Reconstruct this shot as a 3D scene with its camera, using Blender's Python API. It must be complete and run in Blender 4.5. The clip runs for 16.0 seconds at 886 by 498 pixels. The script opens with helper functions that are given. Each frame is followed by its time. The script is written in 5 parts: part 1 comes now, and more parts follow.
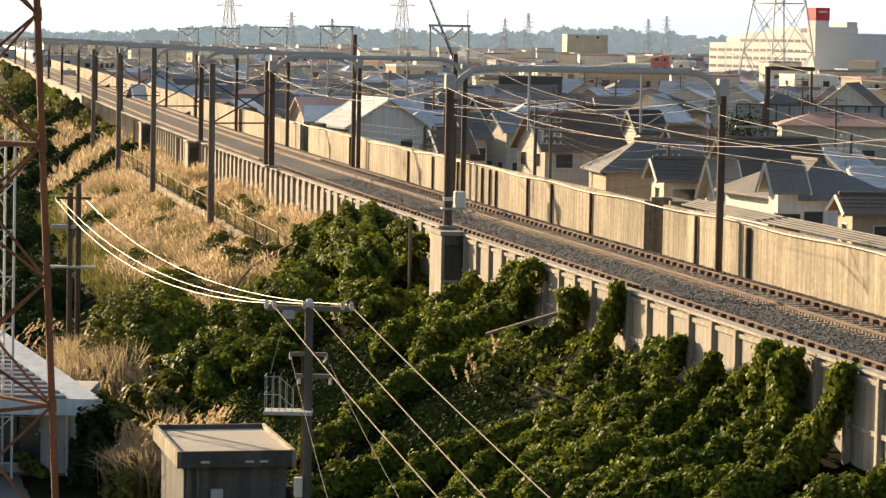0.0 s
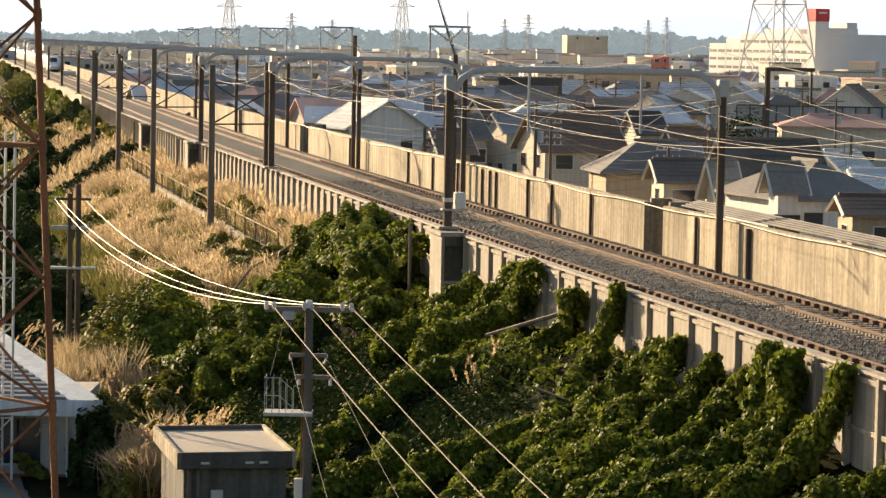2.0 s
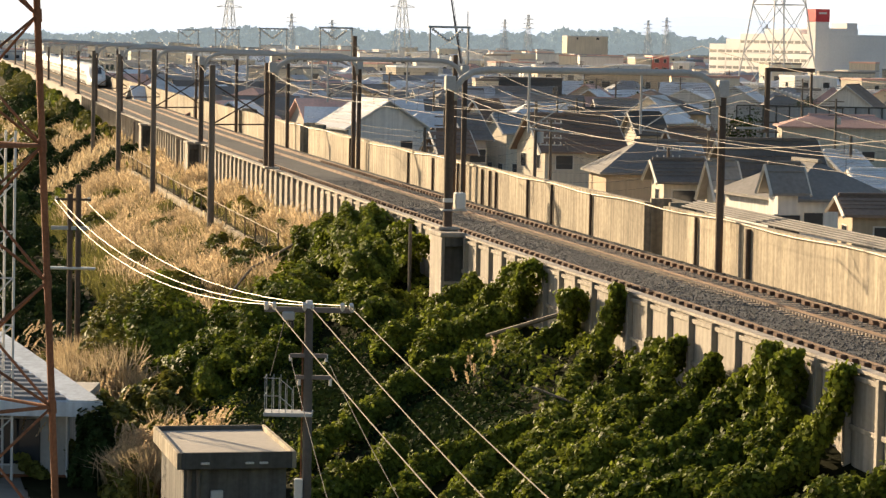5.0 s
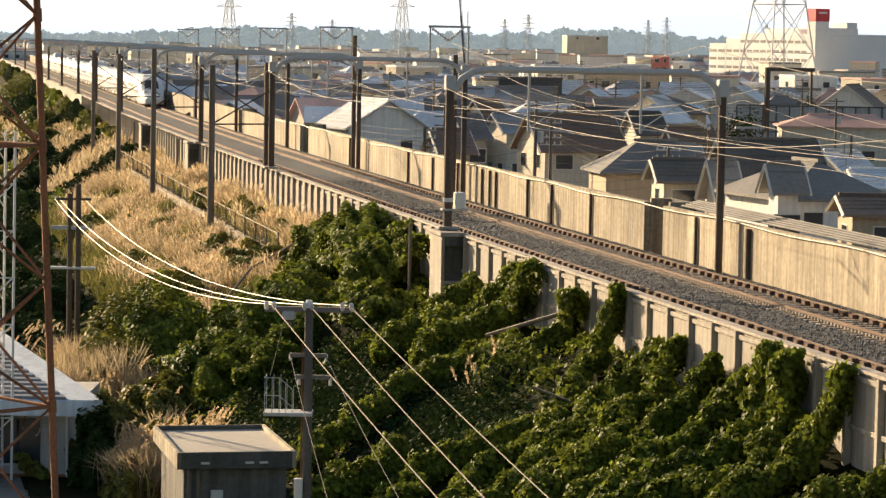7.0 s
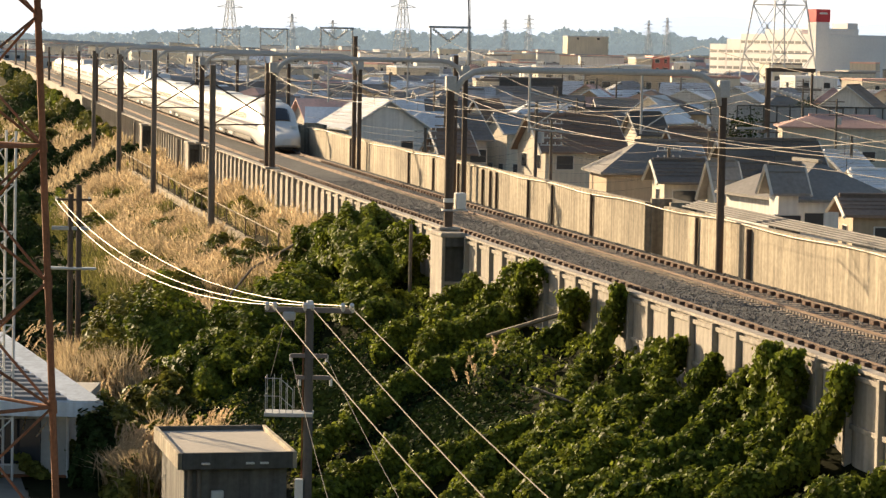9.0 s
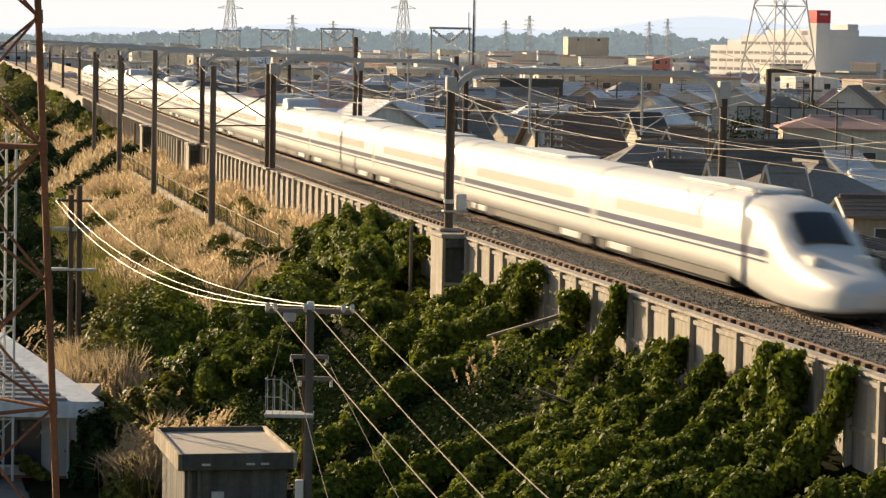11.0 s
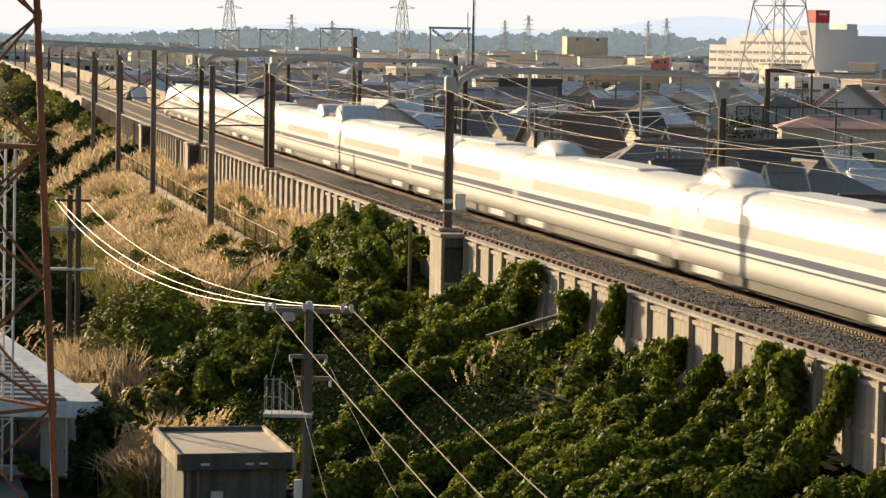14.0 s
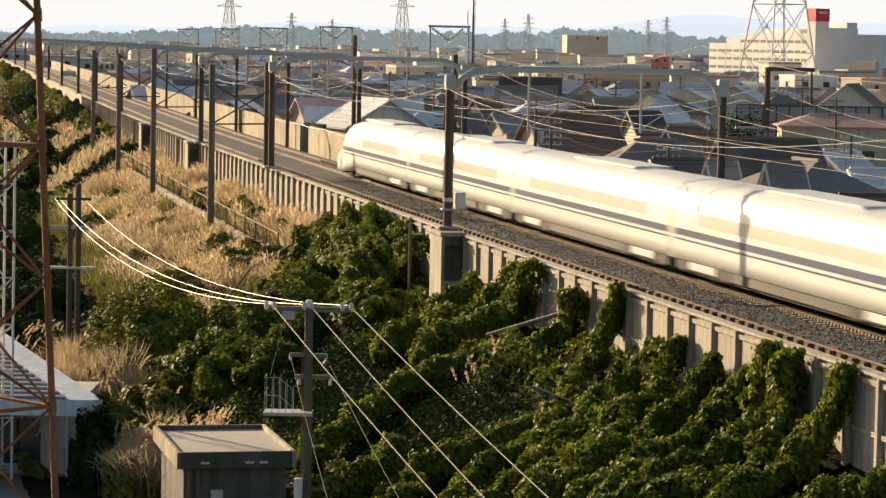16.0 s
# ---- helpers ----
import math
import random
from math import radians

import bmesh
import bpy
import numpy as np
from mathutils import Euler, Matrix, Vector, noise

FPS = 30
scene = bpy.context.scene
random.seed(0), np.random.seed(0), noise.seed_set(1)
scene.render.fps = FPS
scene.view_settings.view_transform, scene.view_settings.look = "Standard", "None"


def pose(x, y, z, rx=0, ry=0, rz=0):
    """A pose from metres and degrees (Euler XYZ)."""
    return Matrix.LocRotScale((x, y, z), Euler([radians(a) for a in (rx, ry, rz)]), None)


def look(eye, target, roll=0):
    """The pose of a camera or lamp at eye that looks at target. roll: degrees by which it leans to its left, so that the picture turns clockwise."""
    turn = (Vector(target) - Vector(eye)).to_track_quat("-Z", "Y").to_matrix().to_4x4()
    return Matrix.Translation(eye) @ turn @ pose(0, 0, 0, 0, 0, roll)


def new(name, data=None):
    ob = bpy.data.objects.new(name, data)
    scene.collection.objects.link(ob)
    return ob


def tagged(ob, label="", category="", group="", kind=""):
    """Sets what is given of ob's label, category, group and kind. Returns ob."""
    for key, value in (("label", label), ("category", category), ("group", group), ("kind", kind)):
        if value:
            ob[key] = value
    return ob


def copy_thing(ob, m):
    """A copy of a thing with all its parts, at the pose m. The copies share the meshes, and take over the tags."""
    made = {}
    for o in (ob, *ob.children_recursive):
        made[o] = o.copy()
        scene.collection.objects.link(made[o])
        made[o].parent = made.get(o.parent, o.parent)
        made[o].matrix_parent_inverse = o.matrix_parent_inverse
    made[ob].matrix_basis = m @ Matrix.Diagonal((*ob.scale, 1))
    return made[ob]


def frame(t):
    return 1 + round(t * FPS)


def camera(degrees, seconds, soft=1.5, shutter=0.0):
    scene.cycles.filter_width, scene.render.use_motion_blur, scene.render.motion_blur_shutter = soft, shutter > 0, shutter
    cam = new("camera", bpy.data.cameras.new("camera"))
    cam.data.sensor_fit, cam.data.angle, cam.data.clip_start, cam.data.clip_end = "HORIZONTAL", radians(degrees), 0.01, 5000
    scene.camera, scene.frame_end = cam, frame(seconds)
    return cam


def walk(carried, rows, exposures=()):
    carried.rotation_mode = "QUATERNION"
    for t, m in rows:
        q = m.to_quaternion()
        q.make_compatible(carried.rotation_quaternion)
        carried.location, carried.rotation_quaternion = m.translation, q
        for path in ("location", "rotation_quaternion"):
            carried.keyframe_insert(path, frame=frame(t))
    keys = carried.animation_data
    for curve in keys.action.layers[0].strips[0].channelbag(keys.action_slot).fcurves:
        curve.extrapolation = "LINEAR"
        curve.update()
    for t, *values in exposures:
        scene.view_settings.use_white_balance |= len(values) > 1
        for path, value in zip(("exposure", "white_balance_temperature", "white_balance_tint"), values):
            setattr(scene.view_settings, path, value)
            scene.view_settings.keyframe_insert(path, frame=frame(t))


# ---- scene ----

# camera: long lens on a balcony, 8.24 m above the rails; z = 0 is the top of the rails
CAM_H, PITCH, ROLL, LENS = 8.24, 4.258, 1.087, 18.153
cam = camera(LENS, 16.0, 1.35, 0.5)
PX = LENS / 1568.0
# small shake of the tripod: (seconds, right, down)
SHAKE = [(0, 0, -1.5), (0.5, 0, 1.2), (1, 0, 0), (1.5, 0, 1.2), (2, 0, 0.3), (2.5, 0, 0), (3, -0.5, 0), (3.5, 0, 0), (4, 0, 0),
         (6.5, 0, 2.6), (7, 0, 0.3), (7.5, 0, 1.2), (8, -1, 0), (8.5, 0, -2), (9, 1, 1.2), (11.5, 1.8, 3), (12, 0, 0), (12.5, 0, 2.6),
         (13, 0, -0.3), (13.5, 0, -2), (14, 0, 2.6), (14.5, 0, 0), (15, 0, 0.2), (15.5, 0, 0), (16, 0, 0)]


def cam_pose(dx, dy):
    yaw, pitch = radians(dx * PX), radians(PITCH - dy * PX)
    way = Vector((-math.sin(yaw) * math.cos(pitch), math.cos(yaw) * math.cos(pitch), -math.sin(pitch)))
    eye = Vector((0, 0, CAM_H))
    return look(eye, eye + way, ROLL)


walk(cam, [(t, cam_pose(dx, dy)) for t, dx, dy in SHAKE],
     [(0, 0.93), (9, 0.93), (11.5, 0.66), (16, 0.66)])

# ---- light: low autumn sun, ahead and to the left ----
SUN_AZ, SUN_EL = 41.0, 16.0          # degrees left of the view (+y), above the horizon
world = bpy.data.worlds.new("sky_world")
scene.world = world
world.use_nodes = True
wn = world.node_tree.nodes
sky = wn.new("ShaderNodeTexSky")
sky.sky_type = "NISHITA"
sky.sun_disc = False
sky.sun_elevation = radians(SUN_EL)
sky.sun_rotation = radians(-SUN_AZ)
sky.dust_density = 2.2
sky.air_density = 1.0
wn["Background"].inputs["Strength"].default_value = 0.07
world.node_tree.links.new(sky.outputs[0], wn["Background"].inputs[0])
sun = new("sun", bpy.data.lights.new("sun", "SUN"))
sun.data.energy, sun.data.angle, sun.data.color = 5.0, radians(0.6), (1.0, 0.75, 0.47)
_a, _e = radians(SUN_AZ), radians(SUN_EL)
sun.matrix_world = look((0, 0, 60), Vector((0, 0, 60)) - Vector((-math.sin(_a) * math.cos(_e), math.cos(_a) * math.cos(_e), math.sin(_e))))


# ---- materials ----
def mat(name, col, rough=0.8, var=0.25, scale=3.0, metal=0.0, bump=0.2, col2=None, fine=None, rnd=0.0, stretch=None, trans=0.0, island=0.0, spec=0.5, streak=0.0):
    m = bpy.data.materials.new(name)
    m.use_nodes = True
    nt = m.node_tree
    n, l = nt.nodes, nt.links
    b = n["Principled BSDF"]
    b.inputs["Roughness"].default_value = rough
    b.inputs["Metallic"].default_value = metal
    b.inputs["Specular IOR Level"].default_value = spec
    tc = n.new("ShaderNodeTexCoord")
    src_ = tc.outputs["Object"]
    if stretch:
        mp = n.new("ShaderNodeMapping")
        mp.inputs["Scale"].default_value = stretch
        l.new(src_, mp.inputs[0])
        src_ = mp.outputs[0]
    big = n.new("ShaderNodeTexNoise")
    big.inputs["Scale"].default_value = scale * 0.25
    big.inputs["Detail"].default_value = 5
    sm = n.new("ShaderNodeTexNoise")
    sm.inputs["Scale"].default_value = fine or scale * 5
    sm.inputs["Detail"].default_value = 4
    l.new(src_, big.inputs[0])
    l.new(src_, sm.inputs[0])
    add = n.new("ShaderNodeMath")
    add.operation = "MULTIPLY_ADD"
    add.inputs[1].default_value = 0.6
    l.new(big.outputs[0], add.inputs[0])
    sc = n.new("ShaderNodeMath")
    sc.operation = "MULTIPLY"
    sc.inputs[1].default_value = 0.4
    l.new(sm.outputs[0], sc.inputs[0])
    l.new(sc.outputs[0], add.inputs[2])
    ramp = n.new("ShaderNodeValToRGB")
    lo = [c * (1 - var) for c in col]
    hi = list(col2) if col2 else [min(1, c * (1 + var)) for c in col]
    ramp.color_ramp.elements[0].position, ramp.color_ramp.elements[1].position = 0.33, 0.67
    ramp.color_ramp.elements[0].color, ramp.color_ramp.elements[1].color = (*lo, 1), (*hi, 1)
    l.new(add.outputs[0], ramp.inputs[0])
    out = ramp.outputs[0]
    if streak:
        mp2 = n.new("ShaderNodeMapping")
        mp2.inputs["Scale"].default_value = (2.2, 2.2, 0.12)
        st = n.new("ShaderNodeTexNoise")
        st.inputs["Scale"].default_value = 1.6
        st.inputs["Detail"].default_value = 6
        l.new(tc.outputs["Object"], mp2.inputs[0])
        l.new(mp2.outputs[0], st.inputs[0])
        rr = n.new("ShaderNodeMapRange")
        rr.inputs[1].default_value, rr.inputs[2].default_value = 0.38, 0.62
        rr.inputs[3].default_value, rr.inputs[4].default_value = 1 - streak, 1.0
        l.new(st.outputs[0], rr.inputs[0])
        hs2 = n.new("ShaderNodeHueSaturation")
        l.new(rr.outputs[0], hs2.inputs["Value"])
        l.new(out, hs2.inputs["Color"])
        out = hs2.outputs[0]
    if rnd or island:
        hs = n.new("ShaderNodeHueSaturation")
        mr = n.new("ShaderNodeMapRange")
        k = rnd or island
        mr.inputs[3].default_value, mr.inputs[4].default_value = 1 - k, 1 + k
        if rnd:
            l.new(n.new("ShaderNodeObjectInfo").outputs["Random"], mr.inputs[0])
        else:
            l.new(n.new("ShaderNodeNewGeometry").outputs["Random Per Island"], mr.inputs[0])
        l.new(mr.outputs[0], hs.inputs["Value"])
        l.new(out, hs.inputs["Color"])
        out = hs.outputs[0]
    l.new(out, b.inputs["Base Color"])
    if bump:
        bp = n.new("ShaderNodeBump")
        bp.inputs["Strength"].default_value = bump
        bp.inputs["Distance"].default_value = 0.03
        l.new(sm.outputs[0], bp.inputs["Height"])
        l.new(bp.outputs[0], b.inputs["Normal"])
    if trans:
        tr = n.new("ShaderNodeBsdfTranslucent")
        l.new(out, tr.inputs[0])
        mx = n.new("ShaderNodeMixShader")
        mx.inputs[0].default_value = trans
        l.new(b.outputs[0], mx.inputs[1])
        l.new(tr.outputs[0], mx.inputs[2])
        l.new(mx.outputs[0], n["Material Output"].inputs[0])
    return m


# embankment soil; shade between the vines is put into its colour
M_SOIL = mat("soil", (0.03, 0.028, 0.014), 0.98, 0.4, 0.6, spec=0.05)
M_GROUND = mat("town_ground", (0.21, 0.20, 0.17), 0.95, 0.4, 0.2)
M_CONC = mat("concrete", (0.47, 0.40, 0.29), 0.9, 0.38, 1.0, streak=0.42, rnd=0.12)
M_PANEL = mat("panel_concrete", (0.45, 0.40, 0.33), 0.85, 0.2, 1.5, streak=0.3, rnd=0.1)
# dark concrete; on recess backs and bay fronts its colour stands for shade
M_DARKSHADE_CONC = mat("dark_and_shade_concrete", (0.13, 0.125, 0.11), 0.9, 0.3, 1.2, streak=0.3)
M_BALLAST = mat("ballast", (0.062, 0.065, 0.068), 0.9, 0.5, 6.0, fine=14.0, bump=1.0)
M_STONE = mat("ballast_stone", (0.10, 0.107, 0.112), 0.8, 0.3, 6.0, island=0.5)
M_RAIL = mat("rail_steel", (0.25, 0.175, 0.125), 0.75, 0.3, 4.0, spec=0.2)
M_RUST = mat("rust", (0.24, 0.10, 0.045), 0.85, 0.45, 3.0, bump=0.4)
M_BLOCK = mat("guard_block_rust", (0.11, 0.062, 0.038), 0.9, 0.4, 4.0, rnd=0.3)
M_SLEEPER = mat("sleeper", (0.33, 0.27, 0.21), 0.9, 0.3, 3.0, rnd=0.15)
M_STEEL = mat("galvanised_steel", (0.48, 0.48, 0.46), 0.6, 0.2, 2.0)
M_POST = mat("brown_post", (0.13, 0.088, 0.06), 0.75, 0.35, 1.5, streak=0.3)
M_CPOLE = mat("concrete_pole", (0.20, 0.165, 0.13), 0.85, 0.25, 1.5, streak=0.3)
M_WIRE = mat("wire", (0.33, 0.29, 0.22), 0.5, 0.1, 2.0, metal=0.3, bump=0)
M_FEED = mat("feeder_wire", (0.20, 0.175, 0.14), 0.6, 0.1, 2.0, bump=0)
M_DWIRE = mat("dark_wire", (0.06, 0.055, 0.05), 0.6, 0.1, 2.0, bump=0)
M_WHITE = mat("train_white", (0.72, 0.72, 0.69), 0.42, 0.05, 1.0, bump=0.0)
M_BLUE = mat("train_blue", (0.12, 0.14, 0.24), 0.3, 0.05, 1.0, bump=0.0)
M_GLASS = mat("dark_glass", (0.03, 0.035, 0.04), 0.08, 0.1, 1.0, bump=0.0)
M_TWIN = mat("train_window", (0.60, 0.585, 0.53), 0.2, 0.1, 1.0, bump=0.0)
M_SKIRT = mat("train_skirt", (0.05, 0.044, 0.034), 0.6, 0.3, 1.5)
M_UNDER = mat("underframe", (0.045, 0.04, 0.035), 0.8, 0.3, 2.0)
M_INSUL = mat("insulator_white", (0.75, 0.73, 0.68), 0.3, 0.1, 3.0, bump=0.0)

# ---- plan: s runs along the track away from the camera, m across it to the far side ----
AZ = 0.206924
SA, CA = math.sin(AZ), math.cos(AZ)


def bend(s):
    u = min(max(s - 95.0, 0.0), 190.0)
    return 7e-5 * u * u + max(s - 285.0, 0.0) * 0.029


def T(s, m, z=0.0):
    m = m + bend(s)
    return Vector((-SA * s + CA * m, CA * s + SA * m, z))


def tangent(s):
    return (T(s + 0.5, 0) - T(s - 0.5, 0)).normalized()


def heading(s):
    d = tangent(s)
    return math.atan2(-d.x, d.y)


def at_track(s, m, z=0.0):
    """A pose on the track: local y along it, local x to the far side."""
    return Matrix.Translation(T(s, m, z)) @ Matrix.Rotation(heading(s), 4, "Z")


# ---- mesh helpers ----
def part(name, bm, material, parent=None, label="", smooth=False):
    me = bpy.data.meshes.new(name)
    bm.to_mesh(me)
    bm.free()
    me.materials.append(material)
    if smooth:
        me.polygons.foreach_set("use_smooth", [True] * len(me.polygons))
    ob = new(name, me)
    if parent:
        ob.parent = parent
    if label:
        tagged(ob, label)
    return ob


def share(name, me, parent, m):
    """A piece of its own on a shared mesh."""
    ob = new(name, me)
    ob.parent = parent
    ob.matrix_local = m
    return ob


def mesh_of(name, bm, material):
    me = bpy.data.meshes.new(name)
    bm.to_mesh(me)
    bm.free()
    me.materials.append(material)
    return me


def empty(name, m=None, label="", category="", group="", kind=""):
    ob = new(name)
    if m is not None:
        ob.matrix_world = m
    return tagged(ob, label, category, group, kind)


def add_box(bm, x0, x1, y0, y1, z0, z1, bev=0.0, m=None):
    r = bmesh.ops.create_cube(bm, size=1.0)
    bmesh.ops.scale(bm, vec=(x1 - x0, y1 - y0, z1 - z0), verts=r["verts"])
    bmesh.ops.translate(bm, vec=((x0 + x1) / 2, (y0 + y1) / 2, (z0 + z1) / 2), verts=r["verts"])
    vs = r["verts"]
    if bev:
        es = list({e for v in vs for e in v.link_edges})
        rb = bmesh.ops.bevel(bm, geom=es, offset=bev, segments=1, affect="EDGES")
        vs = list({v for f in rb["faces"] for v in f.verts})
    if m is not None:
        bmesh.ops.transform(bm, matrix=m, verts=vs)
    return vs


def box(x0, x1, y0, y1, z0, z1, bev=0.0):
    bm = bmesh.new()
    add_box(bm, x0, x1, y0, y1, z0, z1, bev)
    return bm


def add_rod(bm, a, b, r, seg=8, r2=None):
    a, b = Vector(a), Vector(b)
    d = b - a
    m = Matrix.Translation((a + b) / 2) @ d.to_track_quat("Z", "Y").to_matrix().to_4x4()
    bmesh.ops.create_cone(bm, cap_ends=True, segments=seg, radius1=r, radius2=r if r2 is None else r2, depth=d.length, matrix=m)


def rod(a, b, r, seg=8, r2=None):
    bm = bmesh.new()
    add_rod(bm, a, b, r, seg, r2)
    return bm


def add_tube(bm, pts, r, seg=6):
    pts = [Vector(p) for p in pts]
    rings = []
    for i, p in enumerate(pts):
        d = (pts[min(i + 1, len(pts) - 1)] - pts[max(i - 1, 0)]).normalized()
        q = d.to_track_quat("Z", "Y")
        rings.append([bm.verts.new(p + q @ Vector((r * math.cos(2 * math.pi * k / seg), r * math.sin(2 * math.pi * k / seg), 0))) for k in range(seg)])
    for a, b in zip(rings, rings[1:]):
        for k in range(seg):
            bm.faces.new((a[k], a[(k + 1) % seg], b[(k + 1) % seg], b[k]))
    bm.faces.new(rings[0][::-1])
    bm.faces.new(rings[-1])


def tube(pts, r, seg=6):
    bm = bmesh.new()
    add_tube(bm, pts, r, seg)
    return bm


def beads(a, b, n, r):
    """A string of insulator discs as one turned shape."""
    bm = bmesh.new()
    a, b = Vector(a), Vector(b)
    q = (b - a).to_track_quat("Z", "Y")
    rings = []
    for i in range(2 * n + 1):
        rr = r if i % 2 else r * 0.35
        rings.append([bm.verts.new(a.lerp(b, i / (2 * n)) + q @ Vector((rr * math.cos(k * 0.7854), rr * math.sin(k * 0.7854), 0))) for k in range(8)])
    for u, v in zip(rings, rings[1:]):
        for k in range(8):
            bm.faces.new((u[k], u[(k + 1) % 8], v[(k + 1) % 8], v[k]))
    return bm


def sweep(profile, s_list, closed=True):
    """A closed (m, z) outline carried along the track."""
    bm = bmesh.new()
    rings = [[bm.verts.new(T(s, m, z)) for m, z in profile] for s in s_list]
    n = len(profile)
    for a, b in zip(rings, rings[1:]):
        for k in range(n if closed else n - 1):
            bm.faces.new((a[k], b[k], b[(k + 1) % n], a[(k + 1) % n]))
    if closed:
        bm.faces.new(rings[0])
        bm.faces.new(rings[-1][::-1])
    bmesh.ops.recalc_face_normals(bm, faces=bm.faces)
    return bm


def sag(a, b, drop, n=16):
    a, b = Vector(a), Vector(b)
    return [a.lerp(b, i / n) - Vector((0, 0, drop * 4 * (i / n) * (1 - i / n))) for i in range(n + 1)]


def wire(a, b, drop, r, material, label, name="overhead_wire", cat="wire", group="overhead wires"):
    return tagged(part(name, tube(sag(a, b, drop), r, 5), material), label, cat, group)


S_FAR = list(range(40, 300, 4)) + list(range(300, 1500, 30))
GROUND_Z = -6.0

# ---- ground and the railway body ----
bm = bmesh.new()
gv = [bm.verts.new(p) for p in ((-4000, -300, GROUND_Z), (4000, -300, GROUND_Z), (4000, 4800, GROUND_Z), (-4000, 4800, GROUND_Z))]
bm.faces.new(gv)
tagged(part("ground", bm, M_GROUND), "grey-brown earth and paving of a flat town", "ground", kind="structure")
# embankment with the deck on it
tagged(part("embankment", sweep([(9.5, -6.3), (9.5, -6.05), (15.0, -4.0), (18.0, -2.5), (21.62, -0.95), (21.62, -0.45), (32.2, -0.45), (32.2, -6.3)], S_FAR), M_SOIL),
       "earth embankment that carries the two railway tracks", "embankment", kind="structure")
# ballast bed: two shoulders and the trough between the tracks
tagged(part("ballast_bed", sweep([(21.66, -0.44), (21.66, -0.3), (23.6, -0.16), (28.2, -0.17), (31.2, -0.16), (31.9, -0.24), (32.1, -0.44)], S_FAR), M_BALLAST),
       "grey crushed-stone ballast bed under the rails", "ballast", kind="structure")
RAILS = (24.86, 26.3, 29.17, 30.6)
for m_ in RAILS:
    rp = [(m_ - 0.07, -0.17), (m_ - 0.07, -0.14), (m_ - 0.012, -0.11), (m_ - 0.012, -0.045), (m_ - 0.036, -0.035), (m_ - 0.036, 0.0), (m_ + 0.036, 0.0), (m_ + 0.036, -0.035), (m_ + 0.012, -0.045), (m_ + 0.012, -0.11), (m_ + 0.07, -0.14), (m_ + 0.07, -0.17)]
    tagged(part("rail", sweep(rp, S_FAR), M_RAIL), "rust-brown steel running rail on the ballast", "rail", "running rails")


# ---- walls on both edges of the deck ----
NEAR_W, FAR_W = 21.5, 32.1
wall_near = empty("wall_near", None, "weathered concrete panel parapet along the railway embankment", "wall", kind="structure")
part("core", sweep([(21.5, -4.5), (21.62, -4.5), (21.62, 1.2), (21.5, 1.2)], S_FAR), M_PANEL, wall_near)
part("coping", sweep([(21.40, 1.205), (21.70, 1.205), (21.70, 1.28), (21.40, 1.28)], S_FAR), M_PANEL, wall_near, "pale concrete coping strip")
ME_POST = mesh_of("post", box(-0.16, 0, -0.09, 0.09, -4.0, 1.2, 0.012), M_PANEL)
ME_BAR = mesh_of("rail_bar", box(-0.06, 0, -0.85, 0.85, -0.06, 0.06, 0.01), M_PANEL)
ME_PANEL = mesh_of("panel", box(-0.035, 0, -0.78, 0.78, -2.5, 1.0, 0.015), M_PANEL)
s_ = 52.0
near_posts = []
while s_ < 330:
    near_posts.append(s_)
    s_ += 2.0
for s_ in near_posts:
    share("post", ME_POST, wall_near, at_track(s_, 21.5))
    share("panel", ME_PANEL, wall_near, at_track(s_ + 1.0, 21.499))
    if s_ < 130:
        share("rail_bar", ME_BAR, wall_near, at_track(s_ + 1.0, 21.46, 1.06))
        share("rail_bar", ME_BAR, wall_near, at_track(s_ + 1.0, 21.46, -0.05))

wall_far = empty("wall_far", None, "sunlit weathered concrete parapet on the far side of the tracks", "wall", kind="structure")
GAPS = [(109.2, 112.0), (207.5, 212.0), (251.0, 254.0), (296, 300)]
cuts = [52.0]
for a_, b_ in GAPS:
    cuts += [a_, b_]
cuts.append(1000.0)
for a_, b_ in zip(cuts[0::2], cuts[1::2]):
    k = a_
    while k < b_ - 0.01:
        e_ = min(k + (6.0 if k < 300 else 60.0), b_)
        part("slab", sweep([(32.1, -0.5), (32.38, -0.5), (32.38, 1.75), (32.1, 1.75)], [k + 0.012, (k + e_) / 2, e_ - 0.012]), M_CONC, wall_far)
        k = e_
for a_, b_ in GAPS:
    # back wall coloured dark to carry the shade inside the opening
    part("recess_back", sweep([(33.2, -0.5), (33.4, -0.5), (33.4, 1.9), (33.2, 1.9)], [a_ - 0.4, b_ + 0.4]), M_DARKSHADE_CONC, wall_far, "back of a refuge opening, its shade put into the colour")
    for e_ in (a_, b_):
        part("recess_side", sweep([(32.36, -0.5), (33.2, -0.5), (33.2, 1.9), (32.36, 1.9)], [e_ - 0.12, e_ + 0.12]), M_CONC, wall_far)


# ---- catenary portals ----
PORTALS = [99.8, 146.5, 181.0, 216.0, 252.0, 292.0, 332.0, 380.0, 430.0, 490.0, 560.0, 640.0]


